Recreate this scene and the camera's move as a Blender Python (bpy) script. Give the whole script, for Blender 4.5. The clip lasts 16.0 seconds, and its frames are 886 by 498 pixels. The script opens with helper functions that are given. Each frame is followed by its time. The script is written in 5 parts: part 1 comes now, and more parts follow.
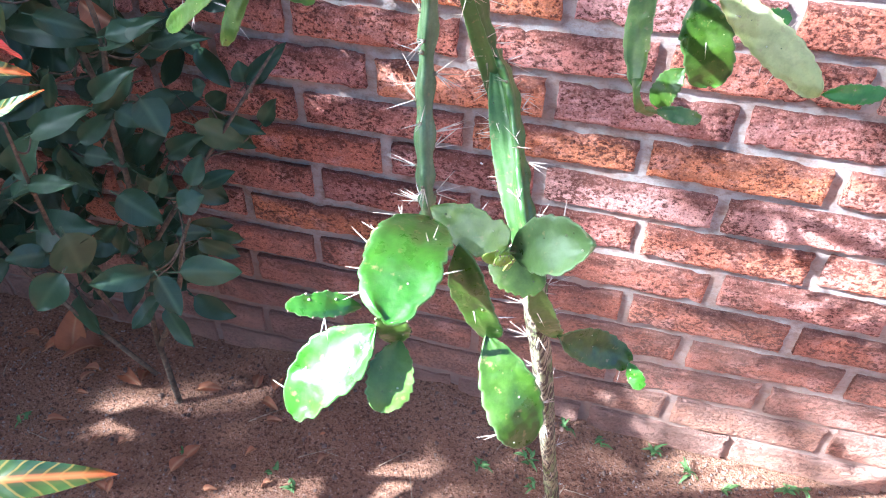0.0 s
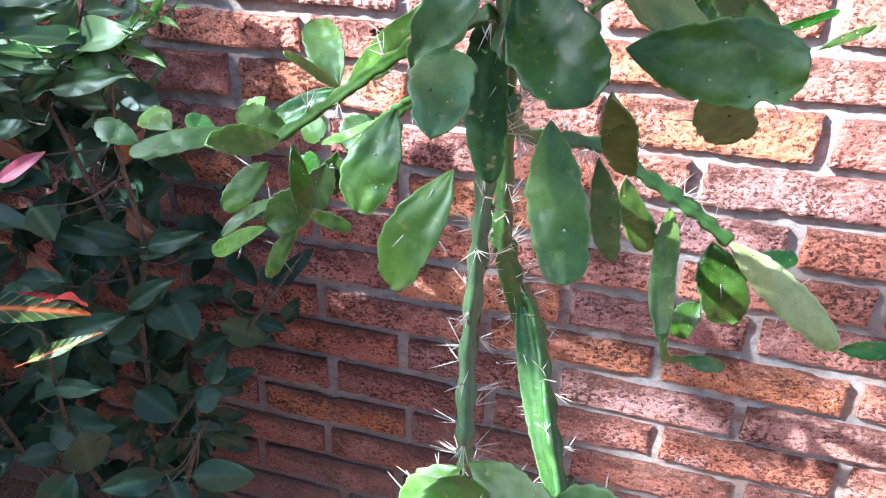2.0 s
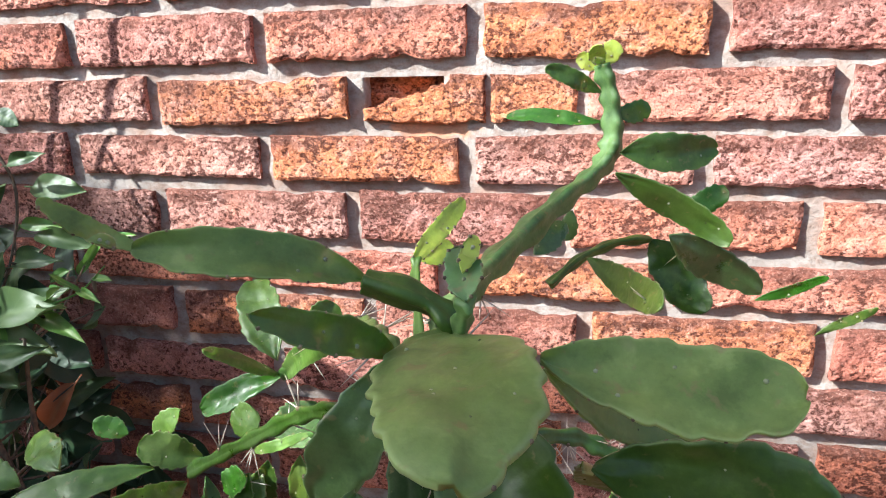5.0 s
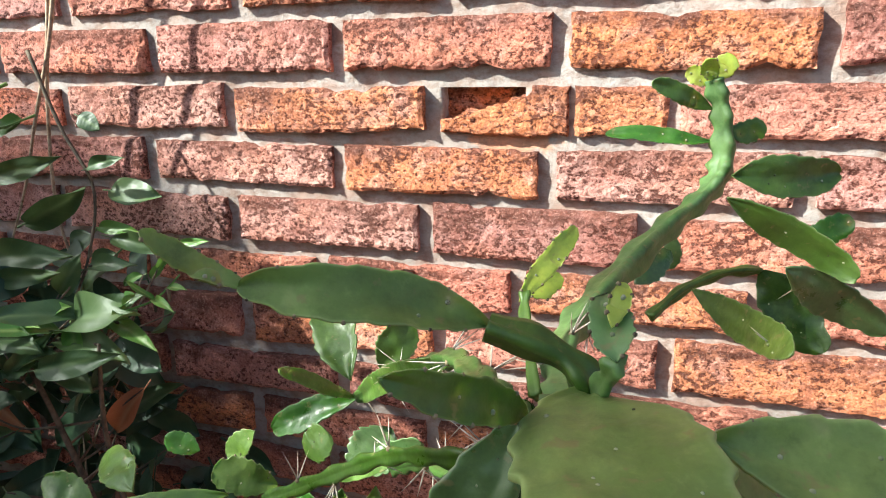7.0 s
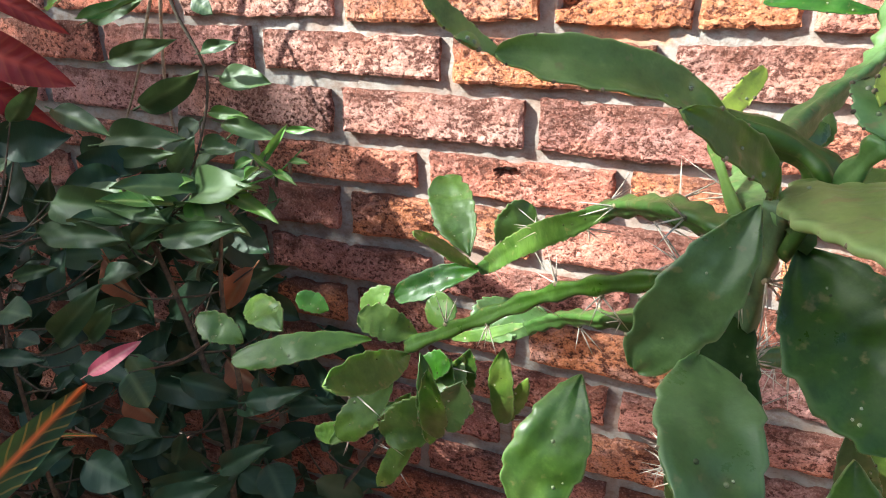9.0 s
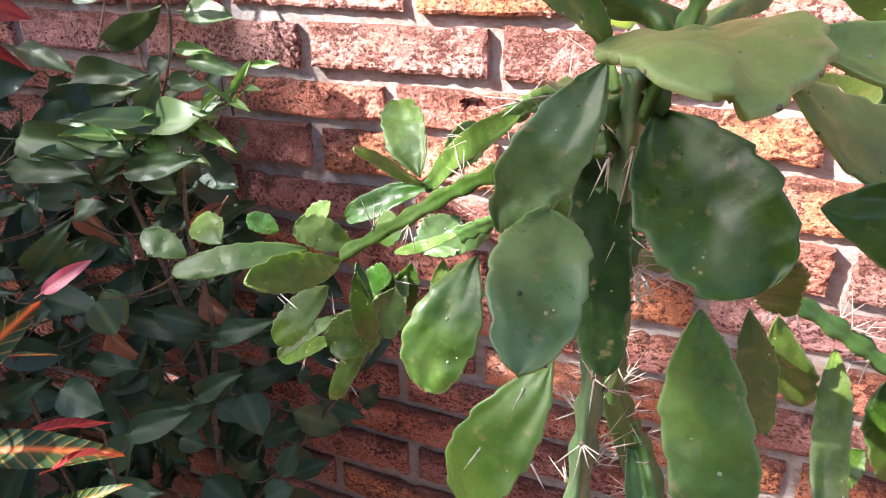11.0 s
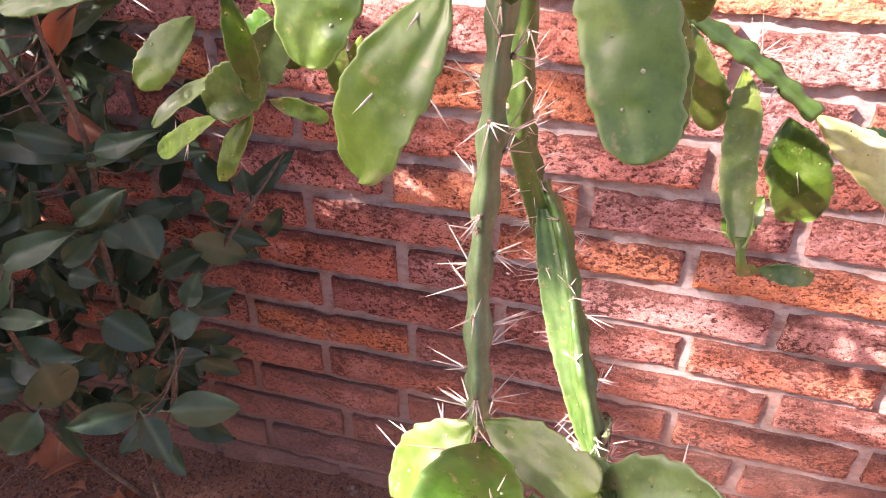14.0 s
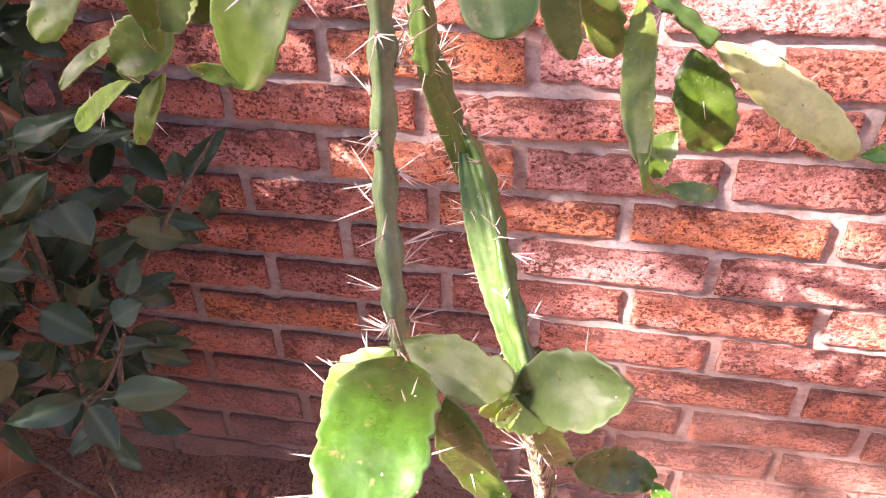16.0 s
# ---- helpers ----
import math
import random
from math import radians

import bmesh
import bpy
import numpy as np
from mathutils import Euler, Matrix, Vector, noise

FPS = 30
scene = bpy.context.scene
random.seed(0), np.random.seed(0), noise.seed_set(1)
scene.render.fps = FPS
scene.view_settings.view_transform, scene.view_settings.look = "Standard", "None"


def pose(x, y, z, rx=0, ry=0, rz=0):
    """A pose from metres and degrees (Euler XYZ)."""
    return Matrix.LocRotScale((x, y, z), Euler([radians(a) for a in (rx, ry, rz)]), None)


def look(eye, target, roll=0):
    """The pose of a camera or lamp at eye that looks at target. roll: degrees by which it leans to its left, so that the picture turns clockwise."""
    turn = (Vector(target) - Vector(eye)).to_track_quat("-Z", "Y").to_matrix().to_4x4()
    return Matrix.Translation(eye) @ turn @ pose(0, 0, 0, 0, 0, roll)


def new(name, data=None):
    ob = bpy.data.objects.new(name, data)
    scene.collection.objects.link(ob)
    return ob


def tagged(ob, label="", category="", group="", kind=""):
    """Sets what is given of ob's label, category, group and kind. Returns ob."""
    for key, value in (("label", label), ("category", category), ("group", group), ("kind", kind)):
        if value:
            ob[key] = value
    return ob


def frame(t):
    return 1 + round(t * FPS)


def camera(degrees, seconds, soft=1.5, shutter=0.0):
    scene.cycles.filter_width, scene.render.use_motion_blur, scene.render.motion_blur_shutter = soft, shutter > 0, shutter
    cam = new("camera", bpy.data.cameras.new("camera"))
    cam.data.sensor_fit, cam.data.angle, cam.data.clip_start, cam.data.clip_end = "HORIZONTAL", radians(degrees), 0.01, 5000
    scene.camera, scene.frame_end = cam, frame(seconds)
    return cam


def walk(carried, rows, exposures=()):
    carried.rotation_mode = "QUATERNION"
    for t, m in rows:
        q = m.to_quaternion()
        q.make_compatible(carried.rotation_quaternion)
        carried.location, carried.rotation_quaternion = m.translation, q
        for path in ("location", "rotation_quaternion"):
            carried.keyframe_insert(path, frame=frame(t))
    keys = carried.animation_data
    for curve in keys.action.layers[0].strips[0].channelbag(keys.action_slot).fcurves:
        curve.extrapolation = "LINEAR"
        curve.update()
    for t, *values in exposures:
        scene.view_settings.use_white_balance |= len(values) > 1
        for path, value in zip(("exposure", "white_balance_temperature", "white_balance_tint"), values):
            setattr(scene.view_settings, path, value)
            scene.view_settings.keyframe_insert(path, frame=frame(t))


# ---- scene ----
cam = camera(65.6, 16.0, soft=1.05)
PATH = [
    (0, (0.535, 0.221, 1.218), (0.16, 1.673, -0.104), 1.0),
    (0.5, (0.528, 0.214, 1.233), (0.152, 1.749, 0.007), 2.8),
    (1, (0.52, 0.214, 1.249), (0.14, 1.829, 0.133), 3.4),
    (1.5, (0.515, 0.221, 1.264), (0.117, 1.9, 0.252), 2.9),
    (2, (0.506, 0.23, 1.277), (0.049, 1.935, 0.337), 1.9),
    (2.5, (0.483, 0.255, 1.301), (-0.025, 2.002, 0.471), 1.4),
    (3, (0.478, 0.282, 1.315), (-0.015, 2.059, 0.541), 1.0),
    (3.5, (0.482, 0.3, 1.321), (0.0, 2.104, 0.605), 0.7),
    (4, (0.493, 0.311, 1.33), (0.006, 2.144, 0.695), -0.7),
    (4.5, (0.5, 0.328, 1.34), (0.037, 2.183, 0.752), -1.6),
    (4.7, (0.502, 0.336, 1.345), (0.048, 2.197, 0.769), -1.7),
    (6.8, (0.477, 0.373, 1.359), (-0.096, 2.213, 0.827), -1.1),
    (7, (0.471, 0.369, 1.353), (-0.134, 2.197, 0.812), -1.0),
    (7.5, (0.453, 0.362, 1.347), (-0.233, 2.137, 0.733), -0.8),
    (8, (0.438, 0.35, 1.333), (-0.289, 2.103, 0.702), -0.3),
    (8.5, (0.434, 0.347, 1.332), (-0.327, 2.062, 0.639), -0.3),
    (9, (0.428, 0.336, 1.313), (-0.311, 2.047, 0.588), 0.2),
    (11.5, (0.48, 0.336, 1.28), (-0.241, 1.974, 0.387), -1.4),
    (12, (0.48, 0.334, 1.262), (-0.168, 1.967, 0.307), -1.5),
    (12.5, (0.479, 0.344, 1.246), (-0.088, 1.969, 0.227), -1.3),
    (13, (0.475, 0.345, 1.231), (-0.051, 1.951, 0.162), -1.0),
    (13.5, (0.476, 0.339, 1.218), (-0.022, 1.909, 0.085), -0.8),
    (14, (0.481, 0.332, 1.207), (0.056, 1.899, 0.039), 0.1),
    (14.5, (0.484, 0.325, 1.196), (0.097, 1.875, -0.008), -0.4),
    (15, (0.489, 0.318, 1.181), (0.13, 1.837, -0.07), -0.4),
    (15.5, (0.496, 0.314, 1.178), (0.166, 1.842, -0.07), -0.7),
    (16, (0.508, 0.313, 1.185), (0.203, 1.894, -0.002), -1.4),
]
EXPOSURES = [(0.0, 3.15, 5000, 8), (1.5, 2.72, 4900, 5), (3.0, 2.38, 5200, 2), (4.5, 1.92, 5650, 4), (7.0, 1.75, 6050, 0), (9.0, 1.97, 5900, -3), (12.0, 2.72, 6250, 27), (14.5, 3.0, 6800, 42), (16.0, 3.1, 6800, 44)]
walk(cam, [(t, look(eye, target, roll)) for t, eye, target, roll in PATH], EXPOSURES)


# ---- light ----
SUN_FROM = Vector((-0.85, -0.5, 0.80)).normalized()
world = bpy.data.worlds.new("sky")
scene.world = world
world.use_nodes = True
_wn = world.node_tree.nodes
_sky = _wn.new("ShaderNodeTexSky")
_sky.sky_type = "NISHITA"
_sky.sun_disc = False
_sky.sun_elevation = math.asin(SUN_FROM.z)
_sky.sun_rotation = math.atan2(SUN_FROM.x, SUN_FROM.y)
_sky.air_density, _sky.dust_density, _sky.ozone_density = 0.8, 2.0, 0.3
_wn["Background"].inputs["Strength"].default_value = 0.073
world.node_tree.links.new(_sky.outputs["Color"], _wn["Background"].inputs["Color"])
sun = new("sun", bpy.data.lights.new("sun", "SUN"))
sun.data.energy, sun.data.angle, sun.data.color = 5.0, radians(0.6), (1.0, 0.95, 0.87)
sun.matrix_world = look(SUN_FROM * 5, (0, 0, 0))

# ---- materials ----
FACE = 1.1   # the plane of the wall's bricks


class Nodes:
    """A short way to wire a node material."""

    def __init__(self, name):
        self.mat = bpy.data.materials.new(name)
        self.mat.use_nodes = True
        self.tree = self.mat.node_tree
        self.out = self.tree.nodes["Material Output"]
        self.bsdf = self.tree.nodes["Principled BSDF"]

    def put(self, socket, value):
        if isinstance(value, bpy.types.NodeSocket):
            self.tree.links.new(value, socket)
        elif value is not None:
            socket.default_value = value

    def add(self, kind, out=0, **values):
        node = self.tree.nodes.new(kind)
        for key, value in values.items():
            self.put(node.inputs[int(key[1:]) if key[0] == "i" and key[1:].isdigit() else key.replace("_", " ")], value)
        return node.outputs[out]

    def coords(self, scale=1.0, spread=0.0):
        """Object coordinates, moved apart from object to object."""
        place = self.add("ShaderNodeTexCoord", 3)
        if spread:
            place = self.vec("ADD", place, self.vec("SCALE", (1.0, 1.7, 2.3), scale=self.math("MULTIPLY", self.random(), spread)))
        return place if scale == 1.0 else self.vec("SCALE", place, scale=scale)

    def random(self):
        return self.add("ShaderNodeObjectInfo", 5)

    def island(self):
        return self.add("ShaderNodeNewGeometry", 8)

    def vec(self, op, a, b=None, scale=None):
        node = self.tree.nodes.new("ShaderNodeVectorMath")
        node.operation = op
        self.put(node.inputs[0], a)
        self.put(node.inputs[1], b)
        self.put(node.inputs[3], scale)
        return node.outputs[0]

    def math(self, op, a, b=None):
        node = self.tree.nodes.new("ShaderNodeMath")
        node.operation = op
        self.put(node.inputs[0], a)
        self.put(node.inputs[1], b)
        return node.outputs[0]

    def noise(self, place, scale, detail=4.0, rough=0.55, out=0):
        return self.add("ShaderNodeTexNoise", out, Vector=place, Scale=scale, Detail=detail, Roughness=rough)

    def ramp(self, value, *stops):
        node = self.tree.nodes.new("ShaderNodeValToRGB")
        keys = node.color_ramp.elements
        while len(keys) < len(stops):
            keys.new(0.5)
        for key, (at, colour) in zip(keys, stops):
            key.position = at
            key.color = (*colour, 1) if isinstance(colour, tuple) else (colour, colour, colour, 1)
        self.put(node.inputs[0], value)
        return node.outputs[0]

    def mix(self, amount, a, b, how="MIX"):
        node = self.tree.nodes.new("ShaderNodeMix")
        node.data_type, node.blend_type = "RGBA", how
        self.put(node.inputs[0], amount)
        for socket, value in ((node.inputs[6], a), (node.inputs[7], b)):
            self.put(socket, (*value, 1) if isinstance(value, tuple) else value)
        return node.outputs[2]

    def done(self, colour, rough=0.6, height=None, strength=0.4, distance=0.002, **more):
        self.put(self.bsdf.inputs["Base Color"], (*colour, 1) if isinstance(colour, tuple) else colour)
        self.put(self.bsdf.inputs["Roughness"], rough)
        for key, value in more.items():
            self.put(self.bsdf.inputs[key.replace("_", " ")], value)
        if height is not None:
            self.put(self.bsdf.inputs["Normal"], self.add("ShaderNodeBump", Strength=strength, Distance=distance, Height=height))
        return self.mat


def splashed(n, base):
    """Dried mud that rain has thrown against the foot of the wall, in uneven tongues."""
    at = n.add("ShaderNodeNewGeometry", 0)
    xyz = n.tree.nodes.new("ShaderNodeSeparateXYZ")
    n.put(xyz.inputs[0], at)
    level = n.math("ADD", xyz.outputs[2], n.math("MULTIPLY", n.noise(at, 9.0, 5.0, 0.65), -0.55))
    return n.mix(n.ramp(n.math("ADD", level, 0.5), (0.30, 0.75), (0.74, 0.0)), base, (0.40, 0.25, 0.19))


def brick_material(name, tone=None, amount=0.0):
    """Hand-made brick: blotchily fired, a craggy face with pits in drifts, their shade painted dark, a little lime and
    soot.
    """
    n = Nodes(name)
    p = n.coords(spread=37.0)
    long = n.vec("MULTIPLY", p, (0.72, 1.0, 1.0))
    base = n.ramp(n.random(), (0.0, (0.78, 0.255, 0.155)), (0.2, (0.64, 0.285, 0.245)), (0.38, (0.80, 0.295, 0.185)),
                  (0.5, (0.69, 0.355, 0.325)), (0.6, (0.72, 0.310, 0.250)), (0.75, (0.82, 0.310, 0.200)), (1.0, (0.75, 0.385, 0.345)))
    if tone:
        base = n.mix(amount, base, tone)
    warm = n.noise(n.vec("ADD", long, (3.1, 7.7, 1.3)), 13.0, 3.0)
    base = n.mix(n.ramp(warm, (0.50, 0.0), (0.70, 0.45)), base, (0.80, 0.26, 0.115))
    pale = n.noise(n.vec("ADD", long, (5.0, 5.0, 0.5)), 26.0, 6.0, 0.7)
    base = n.mix(n.ramp(pale, (0.50, 0.0), (0.66, 0.5)), base, (0.88, 0.54, 0.48))
    big = n.noise(long, 14.0, 7.0, 0.68)
    base = n.mix(n.ramp(big, (0.50, 0.0), (0.66, 0.75)), base, (0.30, 0.105, 0.08))
    crag = n.noise(n.vec("ADD", long, (6.0, 1.0, 2.0)), 200.0, 6.0, 0.70)
    drift = n.noise(n.vec("ADD", p, (7.0, 3.0, 2.0)), 17.0, 3.0)
    pitted = n.math("ADD", crag, n.math("MULTIPLY", n.math("SUBTRACT", drift, 0.5), 0.34))
    pits = n.ramp(pitted, (0.41, 1.0), (0.465, 0.0))
    # the shade inside the pits goes into the colour
    base = n.mix(n.math("MULTIPLY", pits, 0.9), base, (0.085, 0.026, 0.018))
    scuff = n.noise(n.vec("ADD", long, (2.0, 9.0, 3.0)), 75.0, 6.0, 0.72)
    base = n.mix(n.ramp(scuff, (0.54, 0.0), (0.66, 0.6)), base, (0.26, 0.092, 0.066))
    soot = n.math("MULTIPLY", n.noise(n.vec("ADD", p, (9.0, 2.0, 5.0)), 60.0, 6.0, 0.7), n.noise(n.vec("ADD", p, (1.0, 4.0, 8.0)), 9.0, 2.0))
    base = n.mix(n.ramp(soot, (0.27, 0.0), (0.36, 0.3)), base, (0.09, 0.05, 0.04))
    xyz = n.tree.nodes.new("ShaderNodeSeparateXYZ")
    n.put(xyz.inputs[0], n.add("ShaderNodeTexCoord", 3))
    # burnt crust along the top arris, deepened to stand for edge shadow
    crust_shade = n.math("ADD", n.math("MULTIPLY", xyz.outputs[2], 9.0), n.noise(n.vec("ADD", long, (4.0, 8.0, 1.0)), 24.0, 6.0, 0.72))
    base = n.mix(n.ramp(crust_shade, (0.56, 0.0), (0.76, 0.85)), base, (0.17, 0.070, 0.052))
    grain = n.noise(n.vec("ADD", p, (2.0, 0.4, 6.0)), 380.0, 3.0, 0.65)
    base = n.mix(n.ramp(grain, (0.55, 0.0), (0.67, 0.35)), base, (0.90, 0.49, 0.39))
    base = n.mix(n.ramp(grain, (0.37, 0.6), (0.48, 0.0)), base, (0.23, 0.075, 0.05))
    base = splashed(n, base)
    lumps = n.noise(long, 42.0, 5.0, 0.65)
    height = n.math("ADD", n.math("MULTIPLY", crag, 1.3), n.math("MULTIPLY", lumps, 1.2))
    height = n.math("SUBTRACT", n.math("ADD", height, n.math("MULTIPLY", grain, 0.22)), n.math("MULTIPLY", pits, 0.6))
    return n.done(base, 0.93, height, 1.0, 0.0046, Specular_IOR_Level=0.15)


def mortar_material():
    n = Nodes("lime_mortar")
    p = n.coords()
    base = n.ramp(n.noise(p, 5.0, 4.0), (0.3, (0.33, 0.285, 0.255)), (0.55, (0.45, 0.40, 0.365)), (0.75, (0.58, 0.54, 0.51)))
    base = n.mix(n.ramp(n.noise(p, 19.0, 5.0), (0.48, 0.0), (0.68, 0.65)), base, (0.42, 0.24, 0.17))
    base = n.mix(n.ramp(n.noise(n.vec("ADD", p, (4.0, 1.0, 9.0)), 40.0, 5.0), (0.55, 0.0), (0.75, 0.5)), base, (0.26, 0.23, 0.21))
    smear = n.tree.nodes.new("ShaderNodeVectorMath")
    smear.operation = "LENGTH"
    n.put(smear.inputs[0], n.vec("MULTIPLY", n.vec("SUBTRACT", p, (0.31, FACE, 1.262)), (10.0, 1.0, 34.0)))
    ragged = n.math("ADD", smear.outputs["Value"], n.math("MULTIPLY", n.noise(p, 60.0, 4.0), 0.9))
    base = n.mix(n.ramp(ragged, (0.85, 0.8), (1.0, 0.0)), base, (0.62, 0.30, 0.17))
    dirt = n.noise(n.vec("MULTIPLY", n.vec("ADD", p, (6.0, 3.0, 2.0)), (0.6, 1.0, 1.0)), 85.0, 6.0, 0.72)
    base = n.mix(n.ramp(dirt, (0.47, 0.0), (0.64, 0.72)), base, (0.25, 0.155, 0.115))
    base = splashed(n, base)
    grit = n.noise(p, 260.0, 4.0, 0.7)
    height = n.math("ADD", grit, n.math("MULTIPLY", n.noise(p, 30.0, 4.0), 2.0))
    return n.done(n.mix(n.ramp(grit, (0.35, 0.3), (0.5, 0.0)), base, (0.21, 0.18, 0.16)), 0.95, height, 0.5, 0.003, Specular_IOR_Level=0.15)


def soil_material():
    n = Nodes("garden_soil")
    p = n.coords()
    base = n.ramp(n.noise(p, 4.0, 5.0), (0.3, (0.24, 0.115, 0.070)), (0.6, (0.37, 0.195, 0.120)), (0.8, (0.48, 0.28, 0.18)))
    grains = n.noise(p, 210.0, 4.0, 0.7)
    base = n.mix(n.ramp(grains, (0.55, 0.0), (0.68, 0.75)), base, (0.52, 0.38, 0.31))
    base = n.mix(n.ramp(n.noise(p, 130.0, 5.0, 0.72), (0.40, 0.75), (0.48, 0.0)), base, (0.085, 0.042, 0.030))
    height = n.math("ADD", grains, n.math("MULTIPLY", n.noise(p, 75.0, 6.0, 0.65), 2.2))
    return n.done(base, 0.97, height, 1.0, 0.008, Specular_IOR_Level=0.1)


def pad_material(name, light, deep, gloss=0.3, shine=0.45):
    """Waxy cactus skin: blotched, paler along its rim, with a faint bloom and corky flecks."""
    n = Nodes(name)
    p = n.coords(spread=11.0)
    base = n.mix(n.ramp(n.noise(p, 24.0, 5.0, 0.65), (0.36, 0.0), (0.64, 1.0)), deep, light)
    mottle = n.noise(n.vec("ADD", p, (3.0, 2.0, 7.0)), 85.0, 5.0, 0.7)
    base = n.mix(n.ramp(mottle, (0.50, 0.0), (0.68, 0.55)), base, tuple(c * 0.5 for c in deep))
    base = n.mix(n.ramp(mottle, (0.34, 0.4), (0.46, 0.0)), base, tuple(c * 1.35 + 0.012 for c in light))
    base = n.mix(n.math("MULTIPLY", n.random(), 0.35), base, light)
    rim = n.tree.nodes.new("ShaderNodeAttribute")
    rim.attribute_name = "rim"
    edge = n.ramp(rim.outputs["Fac"], (0.84, 0.0), (0.99, 0.6))
    base = n.mix(edge, base, tuple(min(1.0, c * 1.25 + 0.07) for c in light))
    bloom = n.noise(n.vec("ADD", p, (2.0, 6.0, 1.0)), 45.0, 6.0, 0.7)
    base = n.mix(n.ramp(bloom, (0.5, 0.0), (0.75, 0.15)), base, (0.24, 0.33, 0.14))
    fleck = n.noise(n.vec("ADD", p, (8.0, 1.0, 3.0)), 150.0, 4.0)
    base = n.mix(n.ramp(fleck, (0.62, 0.0), (0.70, 0.6)), base, (0.24, 0.19, 0.08))
    scar = n.noise(n.vec("ADD", p, (1.0, 9.0, 4.0)), 33.0, 2.0)
    base = n.mix(n.ramp(scar, (0.73, 0.0), (0.78, 0.4)), base, (0.36, 0.33, 0.17))
    rough = n.ramp(bloom, (0.35, gloss), (0.7, gloss + 0.3))
    height = n.math("ADD", n.math("MULTIPLY", n.noise(p, 34.0, 3.0), 2.0), n.math("MULTIPLY", fleck, 0.35))
    return n.done(base, rough, height, 0.32, 0.003, Specular_IOR_Level=shine, Subsurface_Weight=0.2, Subsurface_Scale=0.007, Subsurface_Radius=(0.6, 1.0, 0.3))


def leaf_material(name, light, deep, vein, gloss=0.3):
    n = Nodes(name)
    p = n.coords(spread=9.0)
    base = n.mix(n.random(), deep, light)
    base = n.mix(n.ramp(n.noise(p, 40.0, 4.0), (0.4, 0.0), (0.75, 0.55)), base, deep)
    xyz = n.tree.nodes.new("ShaderNodeSeparateXYZ")
    n.put(xyz.inputs[0], n.add("ShaderNodeTexCoord", 3))
    mid = n.math("ABSOLUTE", xyz.outputs[0])
    side = n.math("SINE", n.math("MULTIPLY", n.math("SUBTRACT", xyz.outputs[1], n.math("MULTIPLY", mid, 0.8)), 760.0))
    base = n.mix(n.ramp(mid, (0.0, 0.75), (0.0016, 0.0)), base, vein)
    base = n.mix(n.ramp(side, (0.93, 0.0), (1.0, 0.16)), base, vein)
    mat = n.done(base, n.ramp(n.noise(p, 25.0, 3.0), (0.3, gloss), (0.7, gloss + 0.2)), n.math("ADD", n.math("MULTIPLY", side, 0.12), n.noise(p, 60.0, 3.0)), 0.25, 0.0012)
    glow = n.add("ShaderNodeBsdfTranslucent", Color=n.mix(0.5, base, light))
    n.put(n.out.inputs["Surface"], n.add("ShaderNodeMixShader", Fac=0.22, i1=n.bsdf.outputs[0], i2=glow))
    return mat


def plain(name, light, deep, scale, rough=0.7, bump=0.4, distance=0.002):
    n = Nodes(name)
    p = n.coords(spread=5.0)
    grain = n.noise(p, scale, 5.0, 0.6)
    return n.done(n.mix(n.ramp(grain, (0.35, 0.0), (0.65, 1.0)), deep, light), rough, grain, bump, distance)


def croton_material(name, ripe):
    """Dark green blade with yellow and red veins; ripe ones turn red."""
    n = Nodes(name)
    p = n.coords(spread=6.0)
    xyz = n.tree.nodes.new("ShaderNodeSeparateXYZ")
    n.put(xyz.inputs[0], n.add("ShaderNodeTexCoord", 3))
    mid = n.math("ABSOLUTE", xyz.outputs[0])
    wobble = n.math("MULTIPLY", n.noise(p, 50.0, 3.0), 0.006)
    side = n.math("SINE", n.math("MULTIPLY", n.math("ADD", n.math("SUBTRACT", xyz.outputs[1], mid), wobble), 560.0))
    base = n.mix(n.ramp(n.noise(p, 22.0, 3.0), (0.4, 0.0), (0.62, 1.0)), (0.020, 0.050, 0.022), (0.07, 0.12, 0.03))
    base = n.mix(n.ramp(side, (0.70, 0.0), (0.97, 0.55)), base, (0.34, 0.22, 0.05))
    base = n.mix(n.ramp(mid, (0.0020, 1.0), (0.0040, 0.0)), base, (0.78, 0.20, 0.06))
    base = n.mix(ripe, base, (0.30, 0.018, 0.035))
    mat = n.done(base, 0.42, side, 0.2, 0.001, Specular_IOR_Level=0.2)
    glow = n.add("ShaderNodeBsdfTranslucent", Color=base)
    n.put(n.out.inputs["Surface"], n.add("ShaderNodeMixShader", Fac=0.2, i1=n.bsdf.outputs[0], i2=glow))
    return mat


def speckle_material():
    """Felted spots, some woolly and pale, some bare and dark."""
    n = Nodes("areole_felt")
    return n.done(n.ramp(n.island(), (0.0, (0.05, 0.06, 0.02)), (0.3, (0.08, 0.10, 0.04)), (0.4, (0.26, 0.29, 0.15)), (1.0, (0.46, 0.46, 0.32))), 0.9)


def bark_material():
    """Corky skin split by long dark cracks, still green between them."""
    n = Nodes("corky_bark")
    p = n.vec("MULTIPLY", n.coords(), (1.0, 1.0, 0.13))
    cracks = n.noise(p, 260.0, 4.0, 0.6)
    base = n.mix(n.ramp(n.noise(n.coords(), 24.0, 4.0), (0.4, 0.0), (0.6, 1.0)), (0.42, 0.33, 0.22), (0.17, 0.22, 0.08))
    base = n.mix(n.ramp(cracks, (0.46, 1.0), (0.53, 0.0)), base, (0.07, 0.045, 0.028))
    return n.done(base, 0.85, cracks, 1.0, 0.006)


